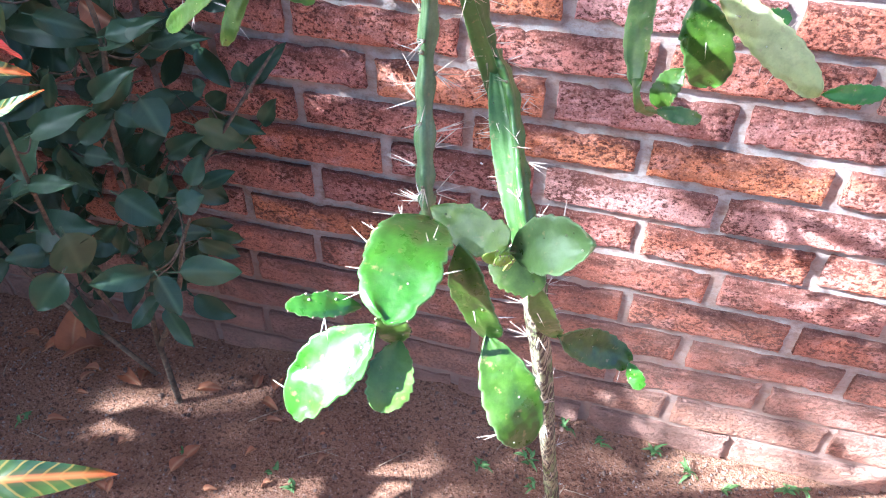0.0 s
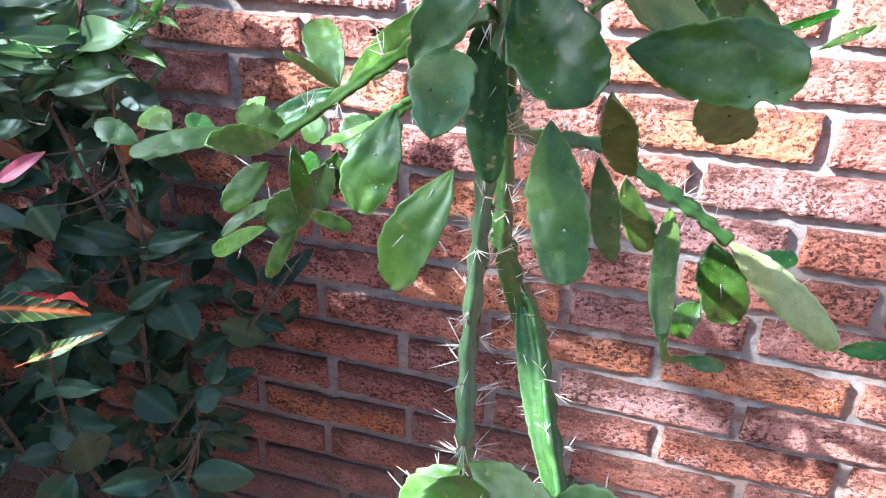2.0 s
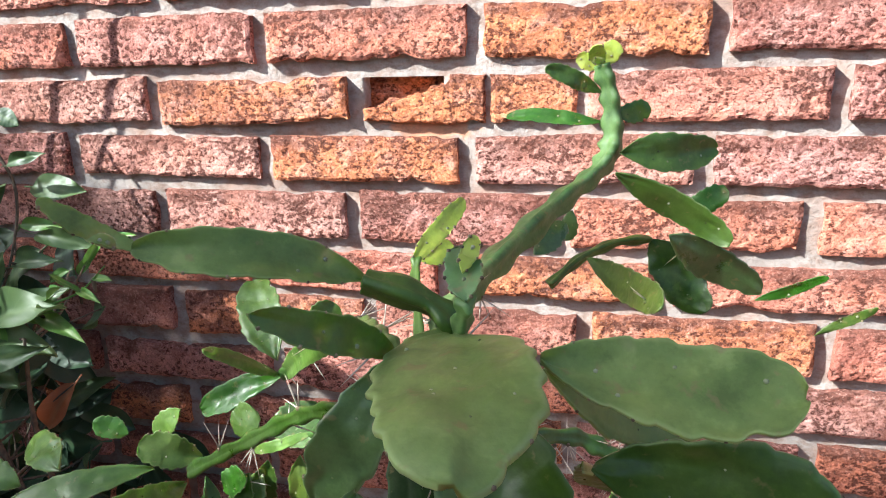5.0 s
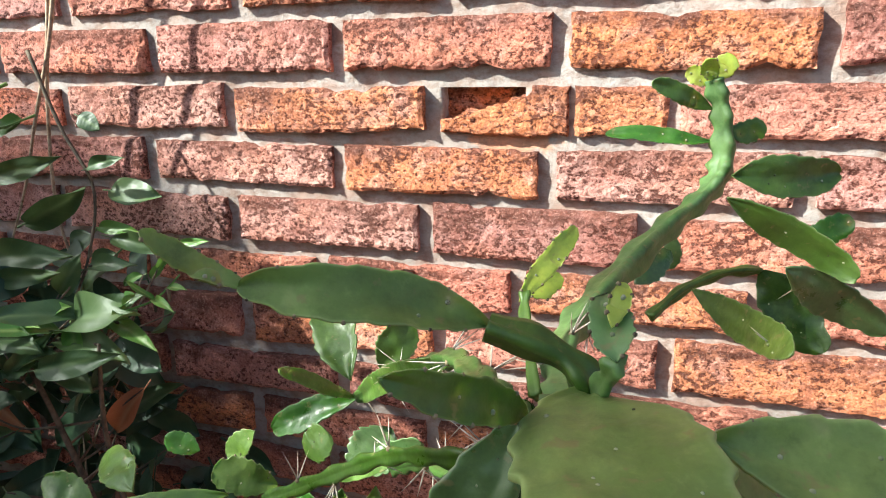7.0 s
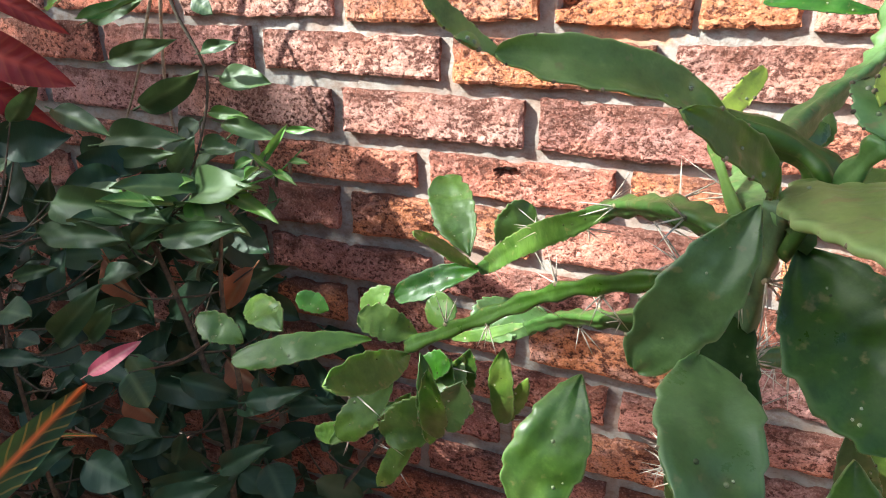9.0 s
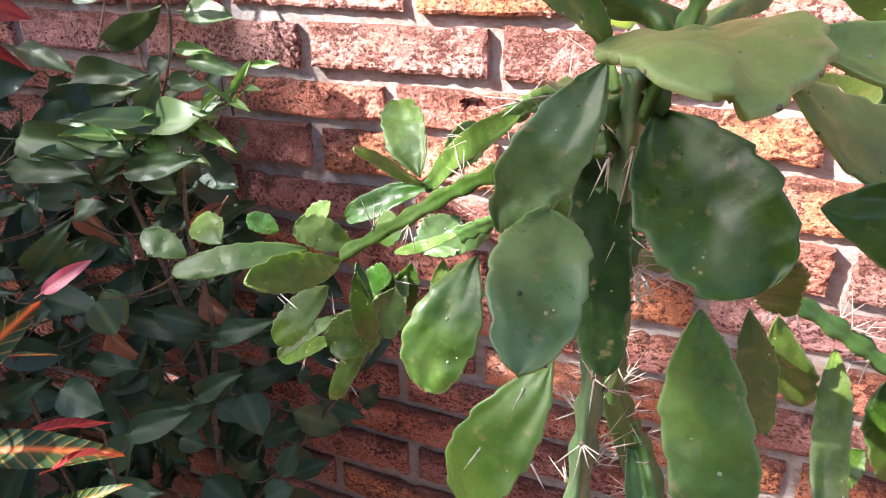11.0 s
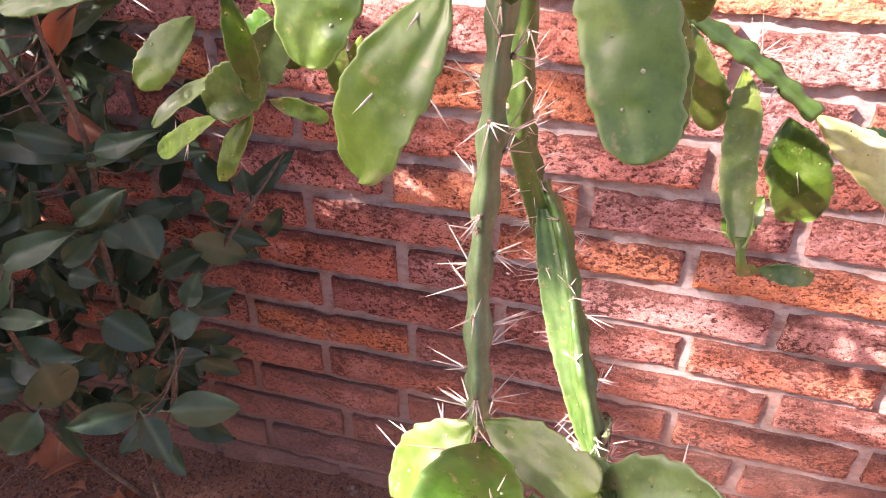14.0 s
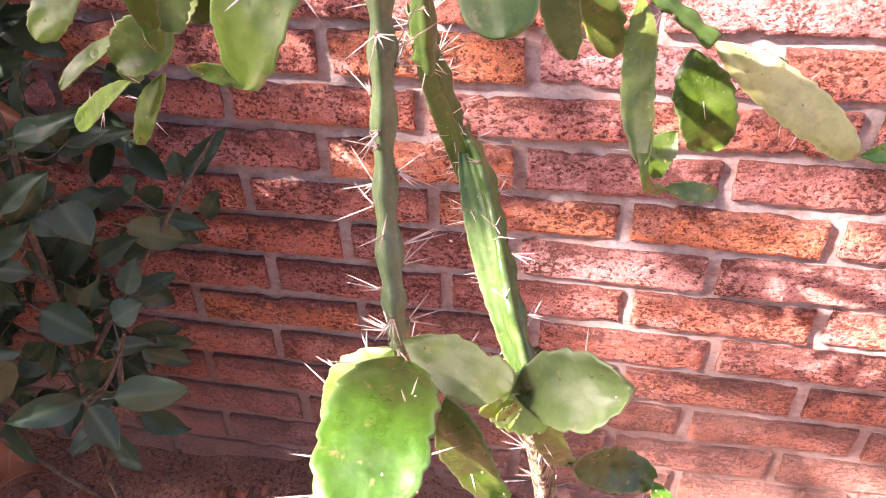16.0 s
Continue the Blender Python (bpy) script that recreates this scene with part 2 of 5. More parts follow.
BRICK, MORTAR, SOIL = brick_material("fired_brick"), mortar_material(), soil_material()
BRICK_ORANGE = brick_material("orange_brick", (0.80, 0.295, 0.115), 0.75)
BRICK_DARK = brick_material("overfired_brick", (0.38, 0.17, 0.145), 0.7)
# darker red brick: shade on the lower wall put into the colour
BRICK_SHADED = brick_material("shaded_brick", (0.62, 0.205, 0.105), 0.55)
BRICK_PINK = brick_material("pale_brick", (0.72, 0.42, 0.36), 0.7)
GREEN = pad_material("green_pad", (0.106, 0.180, 0.026), (0.046, 0.098, 0.015), 0.30)
# darker skin; on the downward-facing upper pad it also stands for shade
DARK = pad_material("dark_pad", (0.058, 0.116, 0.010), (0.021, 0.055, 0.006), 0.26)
YELLOW = pad_material("yellowing_pad", (0.122, 0.180, 0.026), (0.056, 0.110, 0.016), 0.30)
FRESH = pad_material("fresh_pad", (0.050, 0.148, 0.010), (0.026, 0.092, 0.007), 0.24, 0.5)
GREY = pad_material("bluish_pad", (0.106, 0.168, 0.052), (0.050, 0.098, 0.030), 0.24, 0.5)
WAXY = pad_material("waxy_stem_skin", (0.145, 0.205, 0.095), (0.075, 0.130, 0.055), 0.33)
STEM = pad_material("stem_skin", (0.078, 0.155, 0.032), (0.038, 0.090, 0.020), 0.27)
PALE_STEM = pad_material("pale_stem_skin", (0.160, 0.270, 0.085), (0.085, 0.170, 0.050), 0.38)
BARK = bark_material()
LIMEWASH = plain("white_lime", (0.85, 0.84, 0.80), (0.7, 0.68, 0.63), 200.0, 0.9)
SPINE = plain("spine", (0.78, 0.72, 0.62), (0.5, 0.38, 0.27), 200.0, 0.45)
AREOLE = plain("areole_wool", (0.34, 0.27, 0.16), (0.07, 0.05, 0.03), 300.0, 0.9)
SCAB = speckle_material()
LIME = pad_material("new_growth", (0.40, 0.46, 0.06), (0.20, 0.30, 0.04), 0.3)
CREAM = pad_material("cream_yellow_pad", (0.34, 0.34, 0.12), (0.19, 0.22, 0.07), 0.34)
# near-black pad colour: the shade on one hanging pad, put into its skin
SHADED_PAD = pad_material("shaded_pad", (0.026, 0.056, 0.010), (0.010, 0.028, 0.006), 0.4, 0.15)
# pale grey-green: the sky's sheen on upper pads, painted into the base colour
SHEEN = pad_material("sky_sheen_pad", (0.225, 0.292, 0.080), (0.128, 0.188, 0.046), 0.32, 0.3)
PINK = leaf_material("pink_leaf", (0.78, 0.26, 0.30), (0.60, 0.10, 0.16), (0.80, 0.40, 0.35), 0.35)
SHRUB = leaf_material("shrub_leaf", (0.064, 0.120, 0.056), (0.020, 0.052, 0.025), (0.085, 0.14, 0.07), 0.36)
# lighter copy of the shrub leaf: light on the upper leaves, as colour
SHRUB_LIT = leaf_material("lit_shrub_leaf", (0.108, 0.178, 0.058), (0.036, 0.076, 0.028), (0.15, 0.22, 0.09), 0.36)
GOLD = leaf_material("yellow_leaf", (0.80, 0.56, 0.05), (0.62, 0.34, 0.04), (0.8, 0.6, 0.2), 0.4)
VINE = leaf_material("vine_leaf", (0.20, 0.38, 0.06), (0.07, 0.18, 0.045), (0.30, 0.42, 0.14))
DRY = leaf_material("dry_leaf", (0.52, 0.19, 0.08), (0.26, 0.10, 0.05), (0.55, 0.30, 0.15), 0.6)
TWIG = plain("twig_bark", (0.15, 0.11, 0.07), (0.05, 0.038, 0.026), 120.0, 0.85)
WEED = leaf_material("weed_leaf", (0.13, 0.30, 0.07), (0.05, 0.16, 0.04), (0.2, 0.3, 0.1), 0.5)
STRAW = plain("dry_straw", (0.50, 0.38, 0.26), (0.25, 0.16, 0.10), 150.0, 0.9)
CRUMB = plain("soil_crumb", (0.30, 0.19, 0.14), (0.07, 0.038, 0.026), 60.0, 0.95)
PEBBLE = plain("pebble", (0.42, 0.32, 0.26), (0.18, 0.12, 0.09), 90.0, 0.9)
CROTON, CROTON_RED = croton_material("croton_leaf", 0.0), croton_material("ripe_croton_leaf", 0.78)

# ---- tools ----
rng = random.Random(7)


def mesh_of(bm, name, material, smooth=True):
    bm.normal_update()
    data = bpy.data.meshes.new(name)
    bm.to_mesh(data)
    bm.free()
    data.materials.append(material)
    if smooth:
        data.polygons.foreach_set("use_smooth", [True] * len(data.polygons))
    return data


def part(name, bm, material, parent, label="", smooth=True):
    """Links a bmesh as one mesh object under a thing or under a part."""
    ob = new(name, mesh_of(bm, name, material, smooth))
    ob.parent = parent
    if label:
        tagged(ob, label)
    return ob


def thing(name, label, category, at=(0, 0, 0), group="", kind=""):
    ob = new(name)
    ob.empty_display_size = 0.05
    ob.location = at
    return tagged(ob, label, category, group, kind)


def curve_points(points, steps):
    """A smooth line through the points."""
    pts = [Vector(p) for p in points]
    pts = [pts[0] * 2 - pts[1], *pts, pts[-1] * 2 - pts[-2]]
    out = []
    for i in range(1, len(pts) - 2):
        a, b, c, d = pts[i - 1:i + 3]
        for k in range(steps):
            t = k / steps
            out.append(0.5 * (2 * b + (c - a) * t + (2 * a - 5 * b + 4 * c - d) * t * t + (3 * b - a - 3 * c + d) * t ** 3))
    out.append(pts[-2])
    return out


def frames_along(line):
    """Tangent, side and up along a line, turning as little as possible."""
    side = None
    out = []
    for i, p in enumerate(line):
        tangent = (line[min(i + 1, len(line) - 1)] - line[max(i - 1, 0)]).normalized()
        if side is None:
            side = tangent.orthogonal().normalized()
        side = (side - tangent * side.dot(tangent)).normalized()
        out.append((p, tangent, side, tangent.cross(side)))
    return out


def tube(bm, line, radius, sides=6, shape=None):
    """A closed tube; radius(u) in metres, shape(u, angle) its relief."""
    rings = []
    rows = frames_along(line)
    for i, (p, _, a, b) in enumerate(rows):
        u = i / (len(rows) - 1)
        r = radius(u)
        rings.append([bm.verts.new(p + (a * math.cos(w) + b * math.sin(w)) * r * (shape(u, w) if shape else 1))
                      for w in (math.tau * k / sides for k in range(sides))])
    for one, two in zip(rings, rings[1:]):
        for k in range(sides):
            bm.faces.new((one[k], one[(k + 1) % sides], two[(k + 1) % sides], two[k]))
    bm.faces.new(rings[0][::-1])
    bm.faces.new(rings[-1])
    return rows


def spike(bm, at, way, length, radius):
    """A fine tapered needle."""
    way = way.normalized()
    a = way.orthogonal().normalized()
    b = way.cross(a)
    ring = [bm.verts.new(at + (a * math.cos(w) + b * math.sin(w)) * radius) for w in (0, 2.09, 4.19)]
    mid = [bm.verts.new(at + way * length * 0.55 + (a * math.cos(w) + b * math.sin(w)) * radius * 0.7) for w in (0, 2.09, 4.19)]
    top = bm.verts.new(at + way * length)
    for k in range(3):
        j = (k + 1) % 3
        bm.faces.new((ring[k], ring[j], mid[j], mid[k]))
        bm.faces.new((mid[k], mid[j], top))


def knob(bm, at, size):
    """A small eight-sided bump."""
    m = Matrix.Translation(at) @ Matrix.Rotation(rng.random() * 6, 4, Vector((rng.random(), rng.random(), 1)).normalized())
    bmesh.ops.create_icosphere(bm, subdivisions=1, radius=size, matrix=m)

# ---- ground and wall ----


def ground():
    bm = bmesh.new()
    xs = [-60, -12, -4] + [-1.9 + 0.035 * i for i in range(103)] + [4, 12, 60]
    ys = [-60, -12, -4, -1.5] + [-0.2 + 0.035 * i for i in range(42)] + [3, 12, 60]
    rows = []
    for y in ys:
        row = []
        for x in xs:
            near = abs(x) < 3 and -1 < y < 2
            z = 0.016 * noise.noise((x * 5, y * 5, 0)) + 0.012 * noise.noise((x * 14, y * 14, 3)) + 0.006 * noise.noise((x * 38, y * 38, 5)) if near else 0
            if near:
                z += 0.03 * math.exp(-((x - 0.2) / 0.35) ** 2) * max(0, (y - 0.6)) * 2
            row.append(bm.verts.new((x, y, z)))
        rows.append(row)
    for a, b in zip(rows, rows[1:]):
        for i in range(len(xs) - 1):
            bm.faces.new((a[i], a[i + 1], b[i + 1], b[i]))
    tagged(part("ground", bm, SOIL, None), "bare reddish brown garden soil with grit and debris", "ground", kind="structure")


def slab(bm, lo, hi):
    m = Matrix.Translation((Vector(lo) + Vector(hi)) / 2) @ Matrix.Diagonal((*(Vector(hi) - Vector(lo)), 1))
    bmesh.ops.create_cube(bm, size=1, matrix=m)


def depth(x, z):
    """How far the mortar lies behind the bricks; it is broken out behind the chipped brick."""
    if 0.2302 < x < 0.322 and 1.279 < z < 1.3195:
        return 0.043
    return 0.0085 + 0.003 * noise.noise((x * 14, z * 22, 2)) + 0.0015 * noise.noise((x * 60, z * 60, 7))


def mortar_bed():
    bm = bmesh.new()
    xs = sorted([-3.0 + 0.015 * i for i in range(401)] + [0.2300, 0.2304, 0.3218, 0.3222])
    zs = sorted([-0.3 + 0.01 * j for j in range(291)] + [1.2788, 1.2792, 1.3193, 1.3197])
    grid = [[bm.verts.new((x, FACE + depth(x, z), z)) for x in xs] for z in zs]
    for j in range(len(zs) - 1):
        for i in range(len(xs) - 1):
            bm.faces.new((grid[j][i], grid[j][i + 1], grid[j + 1][i + 1], grid[j + 1][i]))
    slab(bm, (-3.0, FACE + 0.05, -0.3), (3.0, FACE + 0.24, 2.6))
    return tagged(part("wall_north", bm, MORTAR, None), "weathered garden wall of rough red bricks in pale mortar", "wall", kind="structure")


def brick_into(bm, x0, x1, z0, z1, seed, chip=0.0, hole=None, fine=True):
    """One hand-made brick: crumbled arrises, a pitted, uneven face, drag marks along it."""
    r = random.Random(seed)
    nx, nz = (max(8, round((x1 - x0) / (0.0025 if chip or hole else 0.0062))), 20 if chip or hole else 8) if fine else (5, 2)
    lift = r.uniform(-0.001, 0.0035)
    tilt = r.uniform(-0.0022, 0.0022)
    sag = r.uniform(-0.0022, 0.0022)
    yaw = r.uniform(-0.0018, 0.0018)
    worn = [(r.uniform(0, 1), r.uniform(0.02, 0.06), r.choice((0, 1)), r.uniform(0.002, 0.006)) for _ in range(r.randint(1, 4))]

    def ragged(x, k):
        """How far an arris is broken back at x; the lower one is rougher."""
        big = noise.noise((x * 34, seed * 0.7, k * 5.3))
        small = noise.noise((x * 110, seed * 1.3, k * 3.1))
        cut = (0.0026 if k == 0 else 0.0016) * big + 0.0018 * small
        for at, wide, low, deep in worn:
            if low == k:
                cut += deep * math.exp(-(((x - x0) / (x1 - x0) - at) / wide) ** 2)
        return cut

    grid = []
    for j in range(nz + 1):
        row = []
        for i in range(nx + 1):
            u, v = i / nx, j / nz
            v = v + 0.35 * math.sin(math.tau * v) / math.tau * -1 if fine else v
            u = u + 0.2 * math.sin(math.tau * u) / math.tau * -1 if fine else u
            x = x0 + (x1 - x0) * u
            low, high = z0 + ragged(x, 0), z1 - ragged(x, 1)
            z = low + (high - low) * v + tilt * (u - 0.5) * 2 + sag * math.sin(math.pi * u)
            ends = noise.noise((z * 60, seed * 0.9, 1.0)) * 0.003 + noise.noise((z * 190, seed, 2.0)) * 0.0015
            x += ends * (1 - 4 * min(u, 1 - u)) if min(u, 1 - u) < 0.25 else 0
            edge = min(min(u, 1 - u) * (x1 - x0), min(v, 1 - v) * (z1 - z0))
            y = FACE - lift + yaw * (u - 0.5) * 2 + 0.0022 * max(0.0, 1 - edge / 0.0035) ** 2
            y += 0.0022 * noise.noise((x * 16, z * 30, seed)) + 0.0014 * noise.noise((x * 60, z * 95, seed)) + 0.0010 * noise.noise((x * 150, z * 190, seed))
            if chip and u < chip and v > 0.28 + 0.62 * (u / chip) ** 1.3 + 0.10 * noise.noise((x * 60, 2.0, 4)):
                y += 0.026 + 0.004 * noise.noise((x * 70, z * 90, 6))
            if hole:
                near = ((x - hole[0]) / 0.016) ** 2 + ((z - hole[1]) / 0.006) ** 2 + 0.5 * noise.noise((x * 90, z * 90, 1))
                y += 0.009 if near < 1 else 0
            row.append(bm.verts.new((x, y, z)))
        grid.append(row)
    for j in range(nz):
        for i in range(nx):
            bm.faces.new((grid[j][i], grid[j][i + 1], grid[j + 1][i + 1], grid[j + 1][i]))
    rim = grid[0] + [g[-1] for g in grid[1:]] + grid[-1][-2::-1] + [g[0] for g in grid[-2:0:-1]]
    back = [bm.verts.new((v.co.x, FACE + 0.045, v.co.z)) for v in rim]
    for k in range(len(rim)):
        m = (k + 1) % len(rim)
        bm.faces.new((rim[m], rim[k], back[k], back[m]))


# bricks that stand out by their firing: course and middle
TONES = {BRICK_ORANGE: ((2, 0.09), (2, 0.30), (2, 0.42), (1, 0.48), (0, 0.10), (3, 0.24), (5, 0.40), (6, 0.08), (6, 0.61), (8, -0.17), (8, 0.34), (10, 0.33), (11, 0.74), (11, 0.47), (14, 0.09), (17, 0.50), (18, 0.62), (18, 0.29), (18, 0.90), (19, 1.05), (17, 0.08)),
         BRICK_DARK: ((13, 0.22), (10, 0.59), (12, 0.33), (6, -0.17), (10, 0.85), (13, 0.49), (14, 0.37), (4, 0.33)), BRICK_PINK: ((7, 0.73), (12, 0.60), (12, 0.86), (3, -0.03), (4, -0.17), (4, 0.08), (3, 0.48), (2, -0.17), (17, 0.88))}


def brick_tone(k, x):
    for material, places in TONES.items():
        if any(k == course and abs(x - at) < 0.10 for course, at in places):
            return material
    # most low courses take the darker red that stands in for their shade
    return BRICK_SHADED if k > 7 and (k * 5 + round(x * 40)) % 4 else BRICK


wall = mortar_bed()
brick_rest = bmesh.new()


def course(k, top, low, first, *widths):
    """One course of bricks between two heights: the first joint, then the bricks' widths with their joints; it runs on in even bricks."""
    r = random.Random(k * 7 + 3)
    usual = sum(widths) / len(widths) if widths else 0.256
    usual = 0.256 if usual < 0.22 else usual
    joints = [first]
    for w in widths:
        joints.append(joints[-1] + w)
    while joints[0] > -2.8:
        joints.insert(0, joints[0] - usual)
    while joints[-1] < 2.8:
        joints.append(joints[-1] + usual)
    for a, b in zip(joints, joints[1:]):
        gap = 0.003 if b - a < 0.16 else r.uniform(0.008, 0.0115)
        a, b = a + (0.003 if abs(a - 0.372) < 0.004 and k == 2 else r.uniform(0.008, 0.0115)), b - gap
        near = -1.05 < (a + b) / 2 < 1.2 and -0.1 < top < 1.6
        bm = bmesh.new() if near else brick_rest
        brick_into(bm, a, b, low - r.uniform(-0.002, 0.002), top + r.uniform(-0.002, 0.002), (k * 131 + round(a * 50) * 17) % 9999,
                   0.72 if k == 2 and abs(a - 0.226) < 0.02 else 0.0, (0.182, 1.101) if k == 5 and a < 0.182 < b else None, near)
        if near:
            mid = Vector(((a + b) / 2, FACE, (top + low) / 2))
            bmesh.ops.translate(bm, verts=bm.verts, vec=-mid)
            one = part("brick", bm, brick_tone(k, mid.x), wall, smooth=False)
            one.location = mid


course(1, 1.394, 1.339, -0.149, 0.257, 0.252, 0.245)
course(2, 1.322, 1.271, -0.297, 0.252, 0.263, 0.154, 0.099, 0.252)
course(3, 1.255, 1.203, -0.450, 0.280, 0.270, 0.247, 0.253, 0.255)
course(4, 1.187, 1.131, -0.328, 0.276, 0.258, 0.249, 0.255)
course(5, 1.114, 1.067, -0.445, 0.255, 0.259, 0.250, 0.251, 0.250)
course(6, 1.051, 0.993, -0.300, 0.253, 0.267, 0.263, 0.253, 0.254)
course(7, 0.976, 0.923, -0.180, 0.268, 0.257, 0.256, 0.254)
course(8, 0.907, 0.851, -0.305, 0.260, 0.255, 0.260, 0.267, 0.253)
course(9, 0.834, 0.780, -0.190, 0.256, 0.267, 0.267, 0.260)
course(10, 0.763, 0.706, -0.070, 0.262, 0.268, 0.259, 0.261)
course(11, 0.689, 0.635, -0.190, 0.257, 0.278, 0.261, 0.259, 0.256)
course(12, 0.618, 0.559, -0.040, 0.250, 0.248, 0.272, 0.270)
course(13, 0.542, 0.483, -0.190, 0.270, 0.279, 0.267, 0.264, 0.260)
course(14, 0.466, 0.405, -0.065, 0.285, 0.275, 0.266, 0.269)
course(15, 0.388, 0.326, -0.225, 0.288, 0.284, 0.287, 0.271)
course(16, 0.309, 0.246, -0.080, 0.280, 0.280, 0.270, 0.268)
course(17, 0.229, 0.166, -0.190, 0.280, 0.284, 0.266, 0.267)
course(18, 0.149, 0.081, -0.080, 0.280, 0.280, 0.282, 0.284)
course(19, 0.064, -0.001, -0.215, 0.282, 0.271, 0.272, 0.285, 0.295)
for k in range(-16, 1):
    course(k, 1.394 + 0.07 * (1 - k), 1.3405 + 0.07 * (1 - k), 0.105 if k % 2 else -0.02)
tagged(part("brick_rest", brick_rest, BRICK, wall, smooth=False), kind="stuff")


def lime_fleck():
    bm = bmesh.new()
    bmesh.ops.create_icosphere(bm, subdivisions=2, radius=0.004, matrix=Matrix.Diagonal((1.2, 0.6, 0.8, 1)))
    for v in bm.verts:
        v.co *= 1 + 0.3 * noise.noise(v.co * 400)
    ob = part("lime_fleck", bm, LIMEWASH, None)
    ob.location = (0.368, FACE - 0.0005, 0.612)
    tagged(ob, "small white fleck of lime stuck on the bricks", "lime fleck")


ground()
lime_fleck()

# ---- the cactus ----
cactus = thing("cactus", "branching prickly cactus with flat green pads and spiny stems", "cactus", (0.56, 0.9, 0.0))
GROUP = cactus.location.copy()


areoles, eyes = bmesh.new(), bmesh.new()


def needle(length):
    bm = bmesh.new()
    spike(bm, Vector((0, 0, -0.0005)), Vector((0, 0, 1)), length, 0.0005)
    return mesh_of(bm, "spine", SPINE)


NEEDLES = [needle(k) for k in (0.012, 0.016, 0.020, 0.024)]
far_spines = bmesh.new()
spine_count = 0


def cluster(at, out, parent, size, few=False):
    """One to four needles that spread from an areole."""
    global spine_count
    for _ in range(rng.choice((1, 1, 1, 2)) if few else rng.choice((3, 3, 4, 5))):
        spread = 0.3 if few else 0.75
        way = out.normalized() + Vector([rng.uniform(-spread, spread) for _ in range(3)])
        spine_count += 1
        if spine_count > 300:
            spike(far_spines, at, way, rng.uniform(0.011, 0.024) * size, 0.0005)
            continue
        ob = new("spine", rng.choice(NEEDLES))
        ob.parent = parent
        ob.matrix_basis = Matrix.Translation(at) @ way.to_track_quat("Z", "Y").to_matrix().to_4x4() @ Matrix.Diagonal((1, 1, size, 1))


def pad(base, tip, width, normal, bow, material, spines=0):
    """A flat notched pad from its base to its tip, with a raised middle, areoles and spines."""
    base, tip = Vector(base), Vector(tip)
    seed = rng.random() * 50
    length = (tip - base).length
    ahead = (tip - base) / length
    up = Vector(normal)
    up = (up - ahead * up.dot(ahead)).normalized()
    side = ahead.cross(up)
    nu, nv = 56, 16
    teeth = max(3, round(length / (0.0058 if length < 0.05 else 0.012)))
    fat = min(0.0044, max(0.0018, width * 0.11))
    fold = (seed * 7 % 1) * 0.15 - 0.05
    calm = min(1.0, length / 0.06)
    blunt, shoulder, flip = rng.uniform(4, 9), rng.uniform(0.45, 0.6), rng.choice((-1, 1))
    nick = rng.uniform(0.72, 0.95)
    ridge = (seed % 1) * 0.22 - 0.06
    wave = rng.uniform(0.02, 0.06) * width

    def outline(u, s):
        w = math.sin(math.pi / 2 * min(1, u / shoulder)) ** 0.75 * max(0.0, 1 - min(1, u) ** blunt) ** 0.5
        # a saw-like edge: each lobe swells slowly and ends in a short step
        saw = (teeth * u + (0.25 if s > 0 else 0.75)) % 1
        lobe = saw ** 0.8 if saw < 0.82 else (1 - saw) / 0.18 * 0.85
        w *= 0.93 + ((0.12 if length > 0.045 else 0.17) + 0.06 * noise.noise((u * 9, s * 3, seed))) * lobe * (1 if u > 0.1 else 0)
        w *= 1 - 0.16 * (s == flip) * math.exp(-((u - nick) / 0.045) ** 2)
        return width * 0.5 * w * (1 + 0.11 * noise.noise((u * 3.5, s * 2, seed)))

    def place(u, v, face):
        w = outline(u, 1 if v > 0 else -1)
        lift = bow * length * 4 * u * (1 - u) + 0.35 * bow * width * v * v * (1 if bow > 0 else -1)
        lift += wave * math.sin(u * 7 + seed) * v + fold * width * abs(v) ** 1.4 + 0.06 * calm * width * noise.noise((u * 2.6, v * 1.3, seed)) + 0.032 * calm * width * noise.noise((u * 4.5, v * 3.2, seed + 9))
        lift += 0.009 * calm * width * noise.noise((u * 10, v * 4.5, seed))
        for du, dv in dimples:
            lift -= 0.0009 * face * math.exp(-(((u - du) * length) ** 2 + ((v - dv) * w) ** 2) / 0.000016)
        rib = 0.30 + 0.78 * (1 - v * v) ** 0.38 + ridge * math.exp(-(v / 0.13) ** 2)
        t = fat * 0.5 * rib * (0.25 + 0.75 * math.sin(math.pi * min(1, 0.08 + 0.84 * u)) ** 0.5)
        bend = 0.04 * length * math.sin(u * 3 + seed)
        return base + ahead * length * u + side * (v * w + bend * u * (1 - u) * 2) + up * (lift + face * t) - GROUP

    dimples = []
    for k in range(max(2, min(14, round(width * length / 0.0006)))):
        dimples.append((rng.uniform(0.15, 0.9), rng.uniform(-0.7, 0.7)))
    bm = bmesh.new()
    rim = bm.verts.layers.float.new("rim")
    us = [0.004 + 0.992 * (0.6 * i / nu + 0.4 * (0.5 - 0.5 * math.cos(math.pi * i / nu))) for i in range(nu + 1)]
    vs = [math.sin(math.pi / 2 * (-1 + 2 * j / nv)) for j in range(nv + 1)]
    top = [[bm.verts.new(place(u, v, 1)) for v in vs] for u in us]
    low = [[bm.verts.new(place(u, v, -1)) for v in vs] for u in us]
    for i in range(nu):
        for j in range(nv):
            bm.faces.new((top[i][j], top[i][j + 1], top[i + 1][j + 1], top[i + 1][j]))
